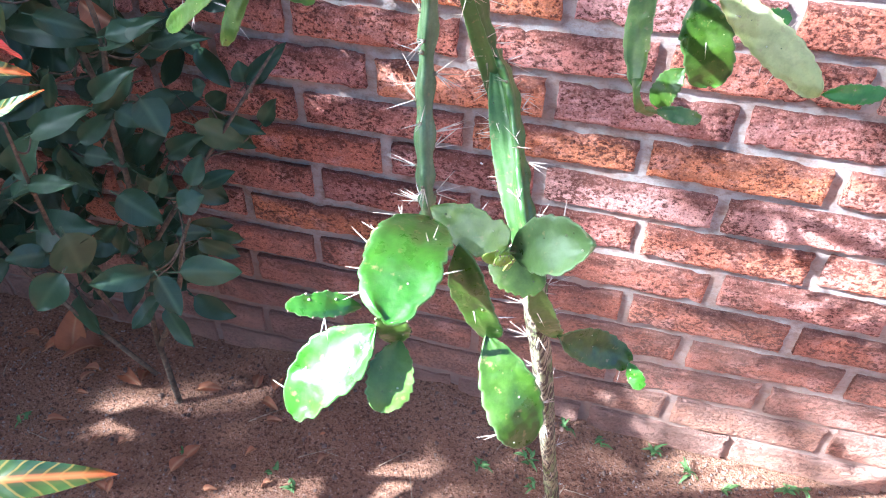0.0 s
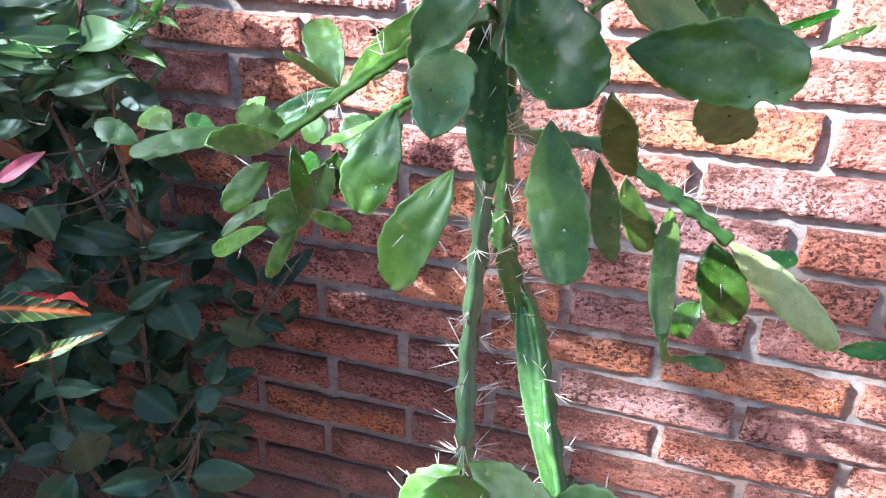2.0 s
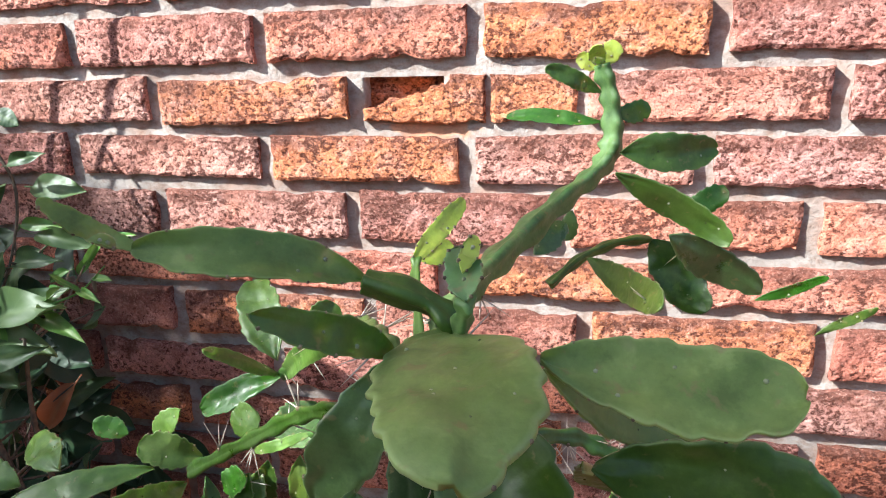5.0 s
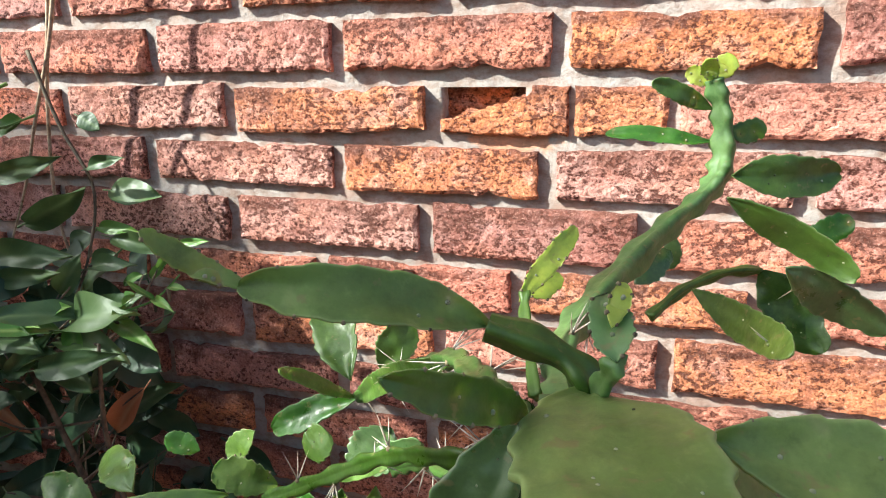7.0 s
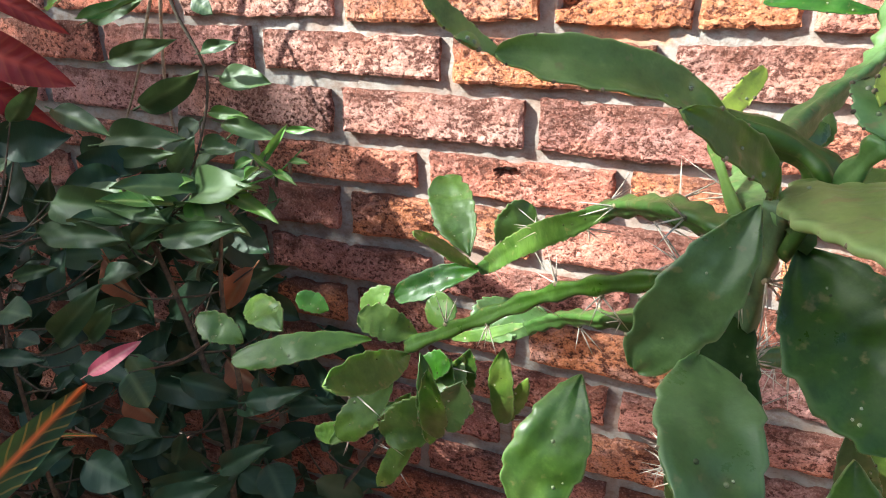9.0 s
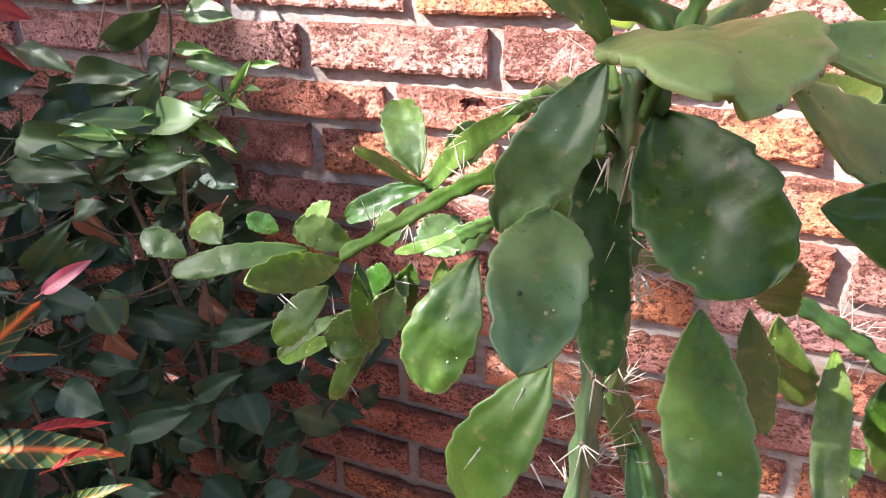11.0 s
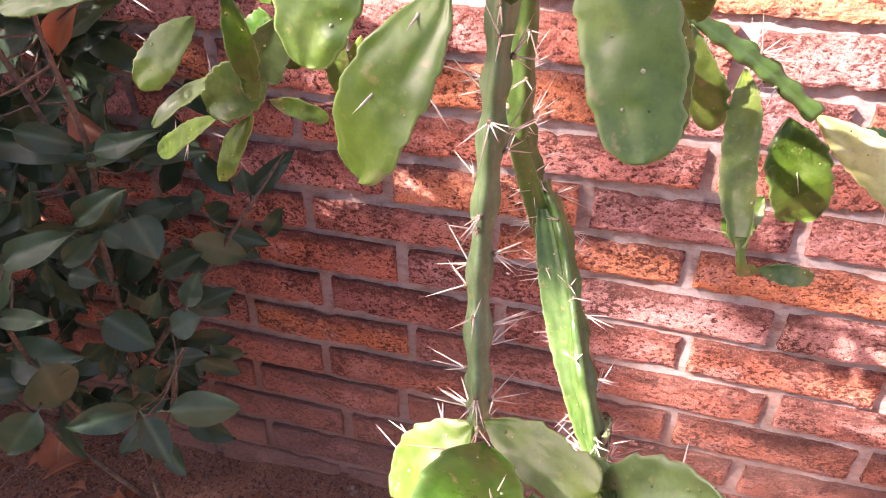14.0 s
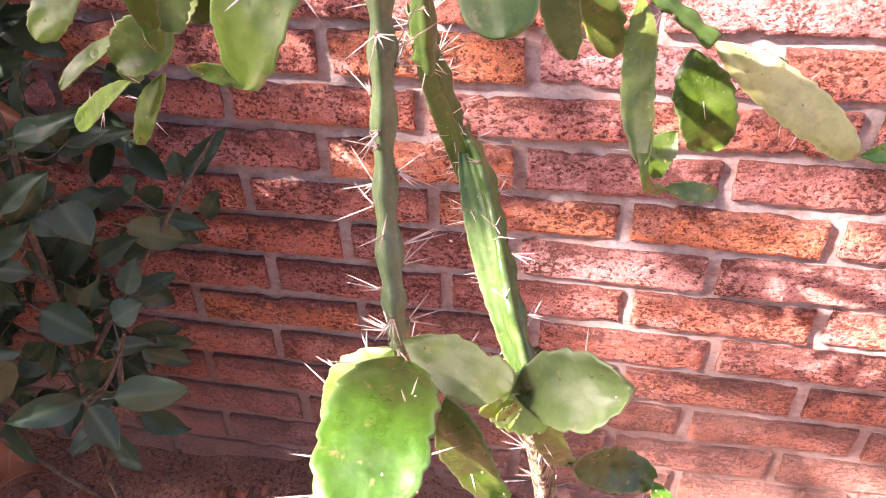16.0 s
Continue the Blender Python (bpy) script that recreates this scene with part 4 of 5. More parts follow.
class Foliage:
    """One plant: its leaves are parts that share a few meshes."""

    def __init__(self, name, label, category, at, material, ratio=0.5, drawn=0.06, drooping=0.12):
        self.top = thing(name, label, category, at)
        self.at = Vector(at)
        self.drawn = drawn
        self.material = material
        self.meshes = [leaf_mesh("leaf", material, drawn, drawn * ratio * f, 0.28, drooping * d, 0.12, k * 3.1)
                       for k, (f, d) in enumerate(((0.9, 0.6), (1.0, 1.0), (1.08, 1.5), (0.95, -0.3), (1.1, 0.9), (1.0, 0.2)))]
        self.lit_meshes = [leaf_mesh("leaf", SHRUB_LIT, drawn, drawn * ratio * f, 0.22, drooping * d, 0.12, k * 2.3) for k, (f, d) in enumerate(((1.0, 0.7), (1.1, 1.2), (0.95, 0.1)))] if material is SHRUB else self.meshes
        self.twigs = bmesh.new()
        self.axes = []
        self.ratio = ratio

    def leaf(self, base, tip, width=None, normal=(0, -0.6, 0.8), mesh=None):
        # leaves high on the shrub take the lighter copy, as though lit
        ob = new("leaf", mesh or rng.choice(self.lit_meshes if base[2] + rng.uniform(-0.06, 0.06) > 0.95 else self.meshes))
        m, s = facing(base, tip, normal, self.drawn)
        wide = width / (self.drawn * s * self.ratio) if width else 1
        ob.parent = self.top
        ob.matrix_basis = Matrix.Translation(-self.at) @ m @ Matrix.Diagonal((s * max(0.5, min(1.9, wide)), s, s, 1))
        if self.axes:
            base = Vector(base)
            near = min((p for p in self.axes), key=lambda p: (p - base).length + (0.1 if p.z > base.z else 0))
            if (near - base).length < 0.15:
                mid = (near + base) / 2 + Vector((0, 0, -0.012))
                tube(self.twigs, [p - self.at for p in curve_points((near, mid, base), 4)], lambda u: 0.0016 - 0.0007 * u, 5)
        return ob

    def branch(self, points, radius, material=None):
        line = curve_points(points, 8)
        self.axes += line
        bm = bmesh.new()
        tube(bm, [p - self.at for p in line], lambda u: radius * (1.15 - 0.75 * u), 7,
             lambda u, w: 1 + 0.18 * noise.noise((math.cos(w), math.sin(w), u * 14)))
        part("branch", bm, material or TWIG, self.top)

    def finish(self):
        tagged(part("twig", self.twigs, TWIG, self.top), kind="stuff")


shrub = Foliage("shrub", "dense shrub with glossy dark green pointed leaves", "shrub", (-0.22, 0.93, 0.0), SHRUB, 0.5)
shrub.branch([(-0.22, 0.93, -0.02), (-0.2, 0.92, 0.25), (-0.13, 0.90, 0.55), (-0.1, 0.88, 0.8), (-0.13, 0.86, 1.0), (-0.16, 0.84, 1.12)], 0.0055)
shrub.branch([(-0.2, 0.92, 0.2), (-0.08, 0.88, 0.42), (0.0, 0.83, 0.58), (0.05, 0.80, 0.66)], 0.005)
shrub.branch([(-0.15, 0.91, 0.45), (-0.03, 0.93, 0.62), (0.05, 0.98, 0.74), (0.085, 1.03, 0.80)], 0.004)
shrub.branch([(-0.24, 0.92, 0.1), (-0.36, 0.85, 0.45), (-0.34, 0.80, 0.8), (-0.3, 0.78, 1.05)], 0.0042)
shrub.branch([(-0.12, 0.89, 0.7), (-0.05, 0.86, 0.86), (-0.04, 0.84, 1.0), (-0.02, 0.83, 1.1)], 0.004)
shrub.branch([(-0.3, 0.9, 0.3), (-0.5, 0.9, 0.6), (-0.55, 0.92, 0.95)], 0.005)
shrub.branch([(-0.25, 0.9, 0.3), (-0.18, 0.8, 0.55), (-0.1, 0.73, 0.72), (-0.06, 0.7, 0.84)], 0.004)
vine = Foliage("vine", "climbing vine with bare tan strands and fresh leaves", "vine", (-0.3, 1.05, 0.0), VINE, 0.42)

# the fresh shoot of the vine
vine.branch([(-0.10, 0.88, 1.02), (-0.05, 0.87, 1.09), (0.002, 0.84, 1.129), (0.042, 0.84, 1.147), (0.073, 0.84, 1.173)], 0.0016, VINE)
shrub.leaf((-0.097, 0.86, 1.085), (0.011, 0.82, 1.098), 0.022, (0.20, -0.55, 0.8))
shrub.leaf((-0.094, 0.86, 1.094), (0.025, 0.82, 1.147), 0.026, (-0.20, -0.55, 0.8))
vine.leaf((-0.032, 0.86, 1.113), (0.053, 0.82, 1.111), 0.016, (0.20, -0.55, 0.8))
vine.leaf((-0.099, 0.86, 1.092), (-0.148, 0.8, 1.112), 0.03, (-0.20, -0.55, 0.8))
shrub.leaf((-0.066, 0.86, 1.114), (-0.127, 0.8, 1.128), 0.028, (0.20, -0.55, 0.8))
shrub.leaf((-0.129, 0.86, 1.072), (-0.183, 0.79, 1.091), 0.032, (-0.20, -0.55, 0.8))
shrub.leaf((-0.119, 0.86, 1.061), (-0.027, 0.82, 1.058), 0.034, (0.20, -0.55, 0.8))
shrub.leaf((-0.169, 0.86, 1.042), (-0.069, 0.82, 1.095), 0.026, (-0.20, -0.55, 0.8))
vine.leaf((-0.001, 0.86, 1.121), (0.011, 0.82, 1.138), 0.014, (0.20, -0.55, 0.8))
shrub.leaf((-0.238, 0.86, 1.093), (-0.081, 0.82, 1.093), 0.03, (-0.20, -0.55, 0.8))
shrub.leaf((-0.254, 0.86, 1.058), (-0.14, 0.82, 1.053), 0.036, (0.20, -0.55, 0.8))
vine.leaf((-0.083, 0.86, 1.1), (-0.036, 0.82, 1.083), 0.022, (-0.20, -0.55, 0.8))
vine.leaf((-0.016, 0.86, 1.127), (0.039, 0.82, 1.158), 0.012, (0.20, -0.55, 0.8))
vine.leaf((0.042, 0.84, 1.147), (0.075, 0.82, 1.15), 0.008, (0.1, -0.6, 0.75))
vine.leaf((0.042, 0.84, 1.147), (0.03, 0.82, 1.17), 0.007, (0.1, -0.6, 0.75))
vine.leaf((0.06, 0.84, 1.16), (0.085, 0.83, 1.165), 0.007, (0.1, -0.6, 0.75))
vine.leaf((-0.13, 0.86, 1.33), (-0.23, 0.84, 1.294), 0.04, (0.1, -0.6, 0.75))
vine.leaf((-0.11, 0.87, 1.302), (-0.188, 0.85, 1.275), 0.026, (0.1, -0.6, 0.75))
dead = leaf_mesh("leaf", DRY, 0.06, 0.03, 0.9, 0.3, 0.5, 4.0)
for base, tip in (((-0.099, 0.90, 0.888), (-0.039, 0.88, 0.866)), ((-0.16, 0.93, 0.70), (-0.13, 0.90, 0.64)), ((-0.07, 0.93, 1.00), (-0.10, 0.90, 0.95)), ((-0.30, 0.92, 0.98), (-0.24, 0.90, 0.93)), ((-0.28, 0.90, 0.80), (-0.22, 0.88, 0.77))):
    shrub.leaf(base, tip, 0.028, (0.3, -0.9, 0.3), dead)

shrub.leaf((0.052, 0.750, 0.613), (0.117, 0.790, 0.596), 0.037, (0.49, -0.35, 0.80))
shrub.leaf((0.036, 0.730, 0.619), (0.071, 0.710, 0.579), 0.035, (0.60, -0.38, 0.71))
shrub.leaf((0.008, 0.750, 0.600), (-0.045, 0.700, 0.610), 0.033, (0.61, -0.60, 0.53))
shrub.leaf((-0.103, 0.720, 0.598), (-0.132, 0.680, 0.555), 0.043, (0.60, -0.29, 0.74))
shrub.leaf((-0.142, 0.740, 0.606), (-0.162, 0.700, 0.623), 0.034, (0.80, -0.14, 0.58))
shrub.leaf((-0.186, 0.780, 0.603), (-0.092, 0.780, 0.628), 0.054, (0.51, -0.64, 0.58))
shrub.leaf((-0.119, 0.760, 0.629), (-0.115, 0.760, 0.558), 0.057, (0.32, -0.23, 0.92))
shrub.leaf((-0.024, 0.850, 0.577), (0.014, 0.880, 0.567), 0.024, (0.55, -0.28, 0.79))
shrub.leaf((-0.014, 0.860, 0.620), (0.017, 0.880, 0.634), 0.037, (0.21, -0.69, 0.70))
shrub.leaf((0.000, 0.880, 0.647), (0.014, 0.900, 0.689), 0.033, (0.29, -0.52, 0.80))
shrub.leaf((0.004, 0.900, 0.633), (0.047, 0.920, 0.655), 0.024, (0.47, -0.35, 0.81))
shrub.leaf((-0.100, 0.850, 0.631), (-0.039, 0.850, 0.595), 0.044, (0.23, -0.66, 0.71))
shrub.leaf((-0.062, 0.880, 0.618), (-0.039, 0.880, 0.658), 0.024, (0.51, -0.49, 0.71))
shrub.leaf((-0.037, 0.900, 0.678), (0.022, 0.900, 0.719), 0.030, (0.47, -0.57, 0.68))
shrub.leaf((-0.001, 0.920, 0.721), (0.036, 0.980, 0.660), 0.045, (0.49, -0.69, 0.53))
shrub.leaf((-0.012, 0.850, 0.795), (0.025, 0.830, 0.762), 0.042, (0.56, -0.56, 0.61))
shrub.leaf((-0.045, 0.840, 0.780), (-0.005, 0.840, 0.764), 0.030, (0.46, -0.43, 0.78))
shrub.leaf((-0.097, 0.820, 0.738), (-0.050, 0.840, 0.776), 0.030, (0.55, -0.58, 0.60))
shrub.leaf((-0.033, 0.800, 0.818), (0.032, 0.800, 0.868), 0.025, (0.40, -0.60, 0.69))
shrub.leaf((-0.077, 0.740, 0.799), (-0.007, 0.760, 0.836), 0.029, (0.60, -0.39, 0.70))
shrub.leaf((-0.087, 0.720, 0.743), (-0.011, 0.710, 0.768), 0.024, (0.70, -0.48, 0.54))
shrub.leaf((-0.140, 0.730, 0.701), (-0.067, 0.720, 0.755), 0.025, (0.54, -0.23, 0.81))
shrub.leaf((-0.127, 0.740, 0.737), (-0.070, 0.740, 0.800), 0.036, (0.52, -0.60, 0.60))
shrub.leaf((-0.034, 0.850, 0.873), (0.025, 0.870, 0.883), 0.026, (0.35, -0.48, 0.81))
shrub.leaf((-0.106, 0.830, 0.897), (-0.055, 0.860, 0.871), 0.028, (0.68, -0.63, 0.38))
shrub.leaf((-0.019, 0.900, 0.843), (0.062, 0.900, 0.864), 0.021, (0.41, -0.72, 0.56))
shrub.leaf((0.043, 1.000, 0.748), (0.097, 1.030, 0.804), 0.024, (0.43, -0.74, 0.52))
shrub.leaf((0.040, 1.000, 0.751), (0.036, 1.000, 0.781), 0.027, (0.20, -0.64, 0.74))
shrub.leaf((0.051, 1.000, 0.753), (0.072, 1.020, 0.763), 0.021, (0.48, -0.52, 0.71))
shrub.leaf((0.044, 1.020, 0.671), (0.076, 1.020, 0.720), 0.025, (0.44, -0.51, 0.74))
shrub.leaf((-0.008, 1.000, 0.681), (0.058, 1.000, 0.669), 0.025, (0.43, -0.73, 0.53))
shrub.leaf((-0.011, 0.980, 0.716), (0.023, 0.980, 0.739), 0.031, (0.60, -0.67, 0.44))
shrub.leaf((-0.009, 0.950, 0.756), (0.014, 0.950, 0.768), 0.026, (0.39, -0.64, 0.66))
shrub.leaf((-0.119, 0.840, 0.702), (-0.078, 0.840, 0.703), 0.025, (0.46, -0.64, 0.61))
shrub.leaf((-0.133, 0.850, 0.514), (-0.101, 0.850, 0.579), 0.025, (0.38, -0.21, 0.90))
shrub.leaf((-0.089, 0.850, 0.508), (-0.039, 0.850, 0.559), 0.035, (0.41, -0.57, 0.71))
shrub.leaf((-0.073, 0.870, 0.495), (-0.039, 0.870, 0.542), 0.029, (0.58, -0.33, 0.74))
shrub.leaf((-0.181, 0.950, 0.870), (-0.110, 0.950, 0.888), 0.032, (0.42, -0.79, 0.46))
shrub.leaf((-0.226, 0.980, 0.949), (-0.157, 0.980, 0.936), 0.029, (0.76, -0.47, 0.45))
shrub.leaf((-0.160, 0.980, 0.923), (-0.071, 0.980, 0.965), 0.028, (0.58, -0.61, 0.54))
shrub.leaf((-0.049, 0.720, 0.980), (-0.030, 0.720, 0.949), 0.042, (0.59, -0.40, 0.70))
shrub.leaf((-0.261, 0.980, 1.167), (-0.165, 0.980, 1.210), 0.038, (0.93, -0.35, 0.08))
shrub.leaf((-0.302, 0.980, 1.221), (-0.198, 0.980, 1.248), 0.024, (0.52, -0.86, 0.04))
shrub.leaf((-0.165, 1.020, 1.204), (-0.094, 1.020, 1.202), 0.034, (0.63, -0.64, 0.43))
shrub.leaf((-0.310, 0.950, 1.120), (-0.178, 0.950, 1.144), 0.026, (0.52, -0.62, 0.58))
shrub.leaf((-0.273, 0.930, 1.109), (-0.170, 0.930, 1.127), 0.016, (0.65, -0.74, 0.16))
shrub.leaf((-0.195, 0.950, 1.092), (-0.156, 0.950, 1.140), 0.024, (0.64, -0.69, 0.35))
shrub.leaf((-0.316, 0.900, 1.171), (-0.233, 0.900, 1.151), 0.029, (0.69, -0.51, 0.51))
shrub.leaf((-0.324, 0.850, 1.164), (-0.270, 0.850, 1.209), 0.024, (0.86, -0.48, 0.17))
shrub.leaf((-0.182, 0.980, 1.115), (-0.110, 0.980, 1.130), 0.014, (0.52, -0.48, 0.71))
shrub.leaf((-0.156, 1.000, 1.151), (-0.076, 1.000, 1.139), 0.018, (0.27, -0.82, 0.50))
vine.leaf((-0.172, 1.000, 1.162), (-0.117, 1.000, 1.162), 0.016, (0.58, -0.69, 0.44))
vine.leaf((-0.075, 1.020, 1.144), (-0.030, 1.020, 1.149), 0.010, (0.71, -0.63, 0.33))
vine.leaf((-0.097, 0.980, 1.115), (-0.134, 0.980, 1.099), 0.012, (0.47, -0.66, 0.58))
shrub.leaf((-0.068, 0.860, 1.103), (0.006, 0.860, 1.143), 0.023, (0.40, -0.66, 0.64))
vine.leaf((-0.171, 0.840, 1.094), (-0.106, 0.840, 1.108), 0.019, (0.78, -0.25, 0.57))
vine.leaf((-0.133, 0.850, 1.109), (-0.064, 0.850, 1.126), 0.020, (0.35, -0.81, 0.47))
vine.leaf((-0.050, 0.860, 1.109), (0.003, 0.860, 1.105), 0.013, (0.74, -0.40, 0.55))
shrub.leaf((-0.245, 0.820, 1.089), (-0.097, 0.820, 1.095), 0.014, (0.76, -0.60, 0.25))
shrub.leaf((-0.248, 0.800, 1.060), (-0.121, 0.800, 1.072), 0.026, (0.60, -0.69, 0.41))
shrub.leaf((-0.089, 0.820, 1.070), (0.008, 0.820, 1.098), 0.019, (0.44, -0.85, 0.30))
shrub.leaf((-0.143, 0.830, 1.051), (-0.079, 0.830, 1.104), 0.021, (0.75, -0.36, 0.55))
vine.leaf((-0.081, 0.850, 1.076), (-0.055, 0.850, 1.101), 0.014, (0.58, -0.47, 0.66))
shrub.leaf((-0.293, 0.950, 1.268), (-0.207, 0.950, 1.293), 0.023, (0.88, -0.44, 0.18))
shrub.leaf((-0.197, 1.020, 1.292), (-0.167, 1.020, 1.277), 0.024, (0.69, -0.70, 0.17))
shrub.leaf((-0.176, 1.000, 1.233), (-0.125, 1.000, 1.248), 0.014, (0.61, -0.65, 0.45))
vine.leaf((-0.093, 1.000, 1.116), (-0.060, 1.000, 1.154), 0.006, (0.62, -0.75, 0.22))
vine.leaf((-0.104, 1.000, 1.102), (-0.071, 1.000, 1.138), 0.007, (0.41, -0.74, 0.53))
shrub.leaf((-0.259, 0.800, 0.925), (-0.176, 0.800, 1.004), 0.028, (0.64, -0.66, 0.39))
shrub.leaf((-0.229, 0.820, 0.924), (-0.184, 0.820, 0.974), 0.023, (0.56, -0.59, 0.58))
shrub.leaf((-0.223, 0.850, 0.991), (-0.167, 0.850, 1.013), 0.028, (0.43, -0.48, 0.76))
shrub.leaf((-0.305, 0.800, 0.997), (-0.231, 0.800, 1.023), 0.017, (0.88, -0.27, 0.39))
shrub.leaf((-0.261, 0.750, 0.986), (-0.219, 0.750, 0.991), 0.031, (0.62, -0.32, 0.72))
shrub.leaf((-0.277, 0.770, 0.941), (-0.240, 0.770, 0.941), 0.022, (0.73, -0.33, 0.59))
shrub.leaf((-0.205, 0.780, 0.919), (-0.122, 0.780, 0.918), 0.032, (0.68, -0.25, 0.69))
shrub.leaf((-0.166, 0.820, 0.919), (-0.142, 0.820, 0.877), 0.026, (0.69, -0.41, 0.60))
shrub.leaf((-0.242, 0.780, 0.877), (-0.203, 0.780, 0.915), 0.019, (0.42, -0.44, 0.79))
shrub.leaf((-0.167, 0.850, 0.867), (-0.048, 0.850, 0.868), 0.033, (0.59, -0.66, 0.46))
shrub.leaf((-0.053, 0.860, 0.854), (0.033, 0.860, 0.901), 0.022, (0.31, -0.78, 0.54))
shrub.leaf((0.002, 0.880, 0.857), (0.054, 0.880, 0.875), 0.026, (0.28, -0.66, 0.70))
shrub.leaf((-0.197, 0.800, 0.822), (-0.111, 0.800, 0.834), 0.029, (0.50, -0.40, 0.76))
shrub.leaf((-0.104, 0.700, 0.879), (-0.053, 0.700, 0.869), 0.035, (0.39, -0.72, 0.57))
shrub.leaf((-0.259, 0.720, 0.795), (-0.164, 0.720, 0.858), 0.022, (0.71, -0.48, 0.52))
shrub.leaf((-0.075, 0.840, 0.768), (0.002, 0.840, 0.843), 0.027, (0.73, -0.49, 0.49))
shrub.leaf((-0.144, 0.800, 0.756), (-0.048, 0.800, 0.802), 0.023, (0.70, -0.49, 0.52))
shrub.leaf((-0.104, 0.820, 0.832), (-0.123, 0.820, 0.781), 0.019, (0.58, -0.55, 0.60))
shrub.leaf((-0.231, 0.720, 0.953), (-0.173, 0.720, 0.966), 0.017, (0.80, -0.37, 0.47))
shrub.leaf((-0.199, 0.950, 0.946), (-0.143, 0.950, 0.960), 0.030, (0.54, -0.79, 0.30))
shrub.leaf((-0.129, 0.950, 0.949), (-0.042, 0.950, 1.000), 0.028, (0.49, -0.56, 0.67))
shrub.leaf((-0.164, 0.920, 0.862), (-0.113, 0.920, 0.888), 0.025, (0.35, -0.58, 0.73))
vine.branch([(-0.212, 1.050, 1.573), (-0.245, 1.050, 1.425), (-0.280, 1.055, 1.292), (-0.291, 1.055, 1.152), (-0.261, 1.055, 0.994), (-0.312, 1.055, 0.757)], 0.0029, STRAW)
vine.branch([(-0.180, 1.030, 1.565), (-0.225, 1.030, 1.398), (-0.275, 1.030, 1.284), (-0.316, 1.035, 1.200), (-0.366, 1.040, 1.119), (-0.470, 1.050, 0.963)], 0.0026, STRAW)
shrub.branch([(-0.257, 1.020, 1.367), (-0.215, 1.010, 1.279), (-0.170, 1.000, 1.209), (-0.173, 0.980, 1.131), (-0.188, 0.950, 1.065), (-0.197, 0.900, 0.993)], 0.0022)

fill = random.Random(21)
rest = bmesh.new()
for k in range(560):
    z = fill.uniform(0.30, 1.14)
    x = fill.uniform(-0.85, -0.03) - 0.14 * abs(z - 0.7)
    z = max(z, 0.46) if x < -0.33 else z
    y = fill.uniform(0.88, 1.06) - 0.12 * (x < -0.35) * fill.random()
    way = Vector((fill.uniform(-1, 1), fill.uniform(-0.7, 0.4), fill.uniform(-0.9, 0.3))).normalized() * fill.uniform(0.06, 0.09)
    base = Vector((x, y, z))
    out = (fill.uniform(-0.5, 0.5), fill.uniform(-1.2, -0.5), fill.uniform(0.0, 0.8))
    if (base + way).y > 1.085:
        continue
    if k < 150:
        shrub.leaf(base, base + way, None, out)
    else:
        m, size = facing(base, base + way, out, shrub.drawn)
        drawn = bmesh.new()
        drawn.from_mesh(fill.choice(shrub.meshes))
        drawn.transform(Matrix.Translation(-shrub.at) @ m @ Matrix.Diagonal((size, size, size, 1)))
        data = bpy.data.meshes.new("leaf")
        drawn.to_mesh(data)
        drawn.free()
        rest.from_mesh(data)
        bpy.data.meshes.remove(data)
tagged(part("leaf_rest", rest, SHRUB, shrub.top), kind="stuff")
shrub.finish()
vine.finish()

croton = Foliage("croton", "croton plant with long red and yellow veined leaves", "croton", (-0.42, 0.62, 0.0), CROTON, 0.3, 0.11, 0.1)
red_blade = leaf_mesh("leaf", CROTON_RED, 0.11, 0.033, 0.28, 0.1, 0.12, 5.0)
croton.branch([(-0.42, 0.62, -0.02), (-0.40, 0.60, 0.4), (-0.37, 0.58, 0.8), (-0.36, 0.6, 1.2), (-0.38, 0.66, 1.45)], 0.009)
croton.branch([(-0.40, 0.60, 0.35), (-0.25, 0.53, 0.6), (-0.12, 0.5, 0.85), (-0.08, 0.5, 0.95)], 0.006)
pink_blade = leaf_mesh("leaf", PINK, 0.11, 0.033, 0.28, 0.1, 0.12, 1.0)
croton.leaf((0.046, 0.612, 1.063), (0.076, 0.631, 1.085), 0.012, (0.5, -0.6, 0.6), pink_blade)
croton.leaf((0.071, 0.484, 1.035), (0.058, 0.605, 1.067), 0.022, (0.75, -0.25, 0.6))
croton.leaf((0.075, 0.517, 1.007), (0.156, 0.560, 1.004), 0.023, (0, -0.5, 0.85))
croton.leaf((0.124, 0.528, 0.969), (0.179, 0.546, 0.995), 0.009, (0, -0.6, 0.8))
croton.leaf((-0.275, 0.520, 0.320), (-0.045, 0.600, 0.343), 0.052, (0, -0.4, 0.9))
croton.leaf((-0.306, 0.780, 1.264), (-0.179, 0.820, 1.223), 0.047, (0.1, -0.8, 0.4), red_blade)
croton.leaf((-0.408, 0.840, 1.227), (-0.278, 0.880, 1.151), 0.035, (0.1, -0.7, 0.5), red_blade)
croton.leaf((-0.300, 0.800, 1.315), (-0.193, 0.840, 1.269), 0.025, (0.1, -0.8, 0.6), red_blade)
croton.leaf((0.006, 0.600, 1.008), (0.031, 0.620, 1.004), 0.006, (0, -0.1, 1))
croton.leaf((-0.154, 0.740, 1.342), (-0.106, 0.780, 1.313), 0.021, (0, -0.6, 0.8))
croton.leaf((0.069, 0.550, 0.989), (0.103, 0.600, 0.983), 0.012, (0, -0.2, 1), red_blade)
croton.leaf((0.188, 0.500, 1.049), (0.174, 0.545, 1.023), 0.007, (0, -0.2, 1), red_blade)
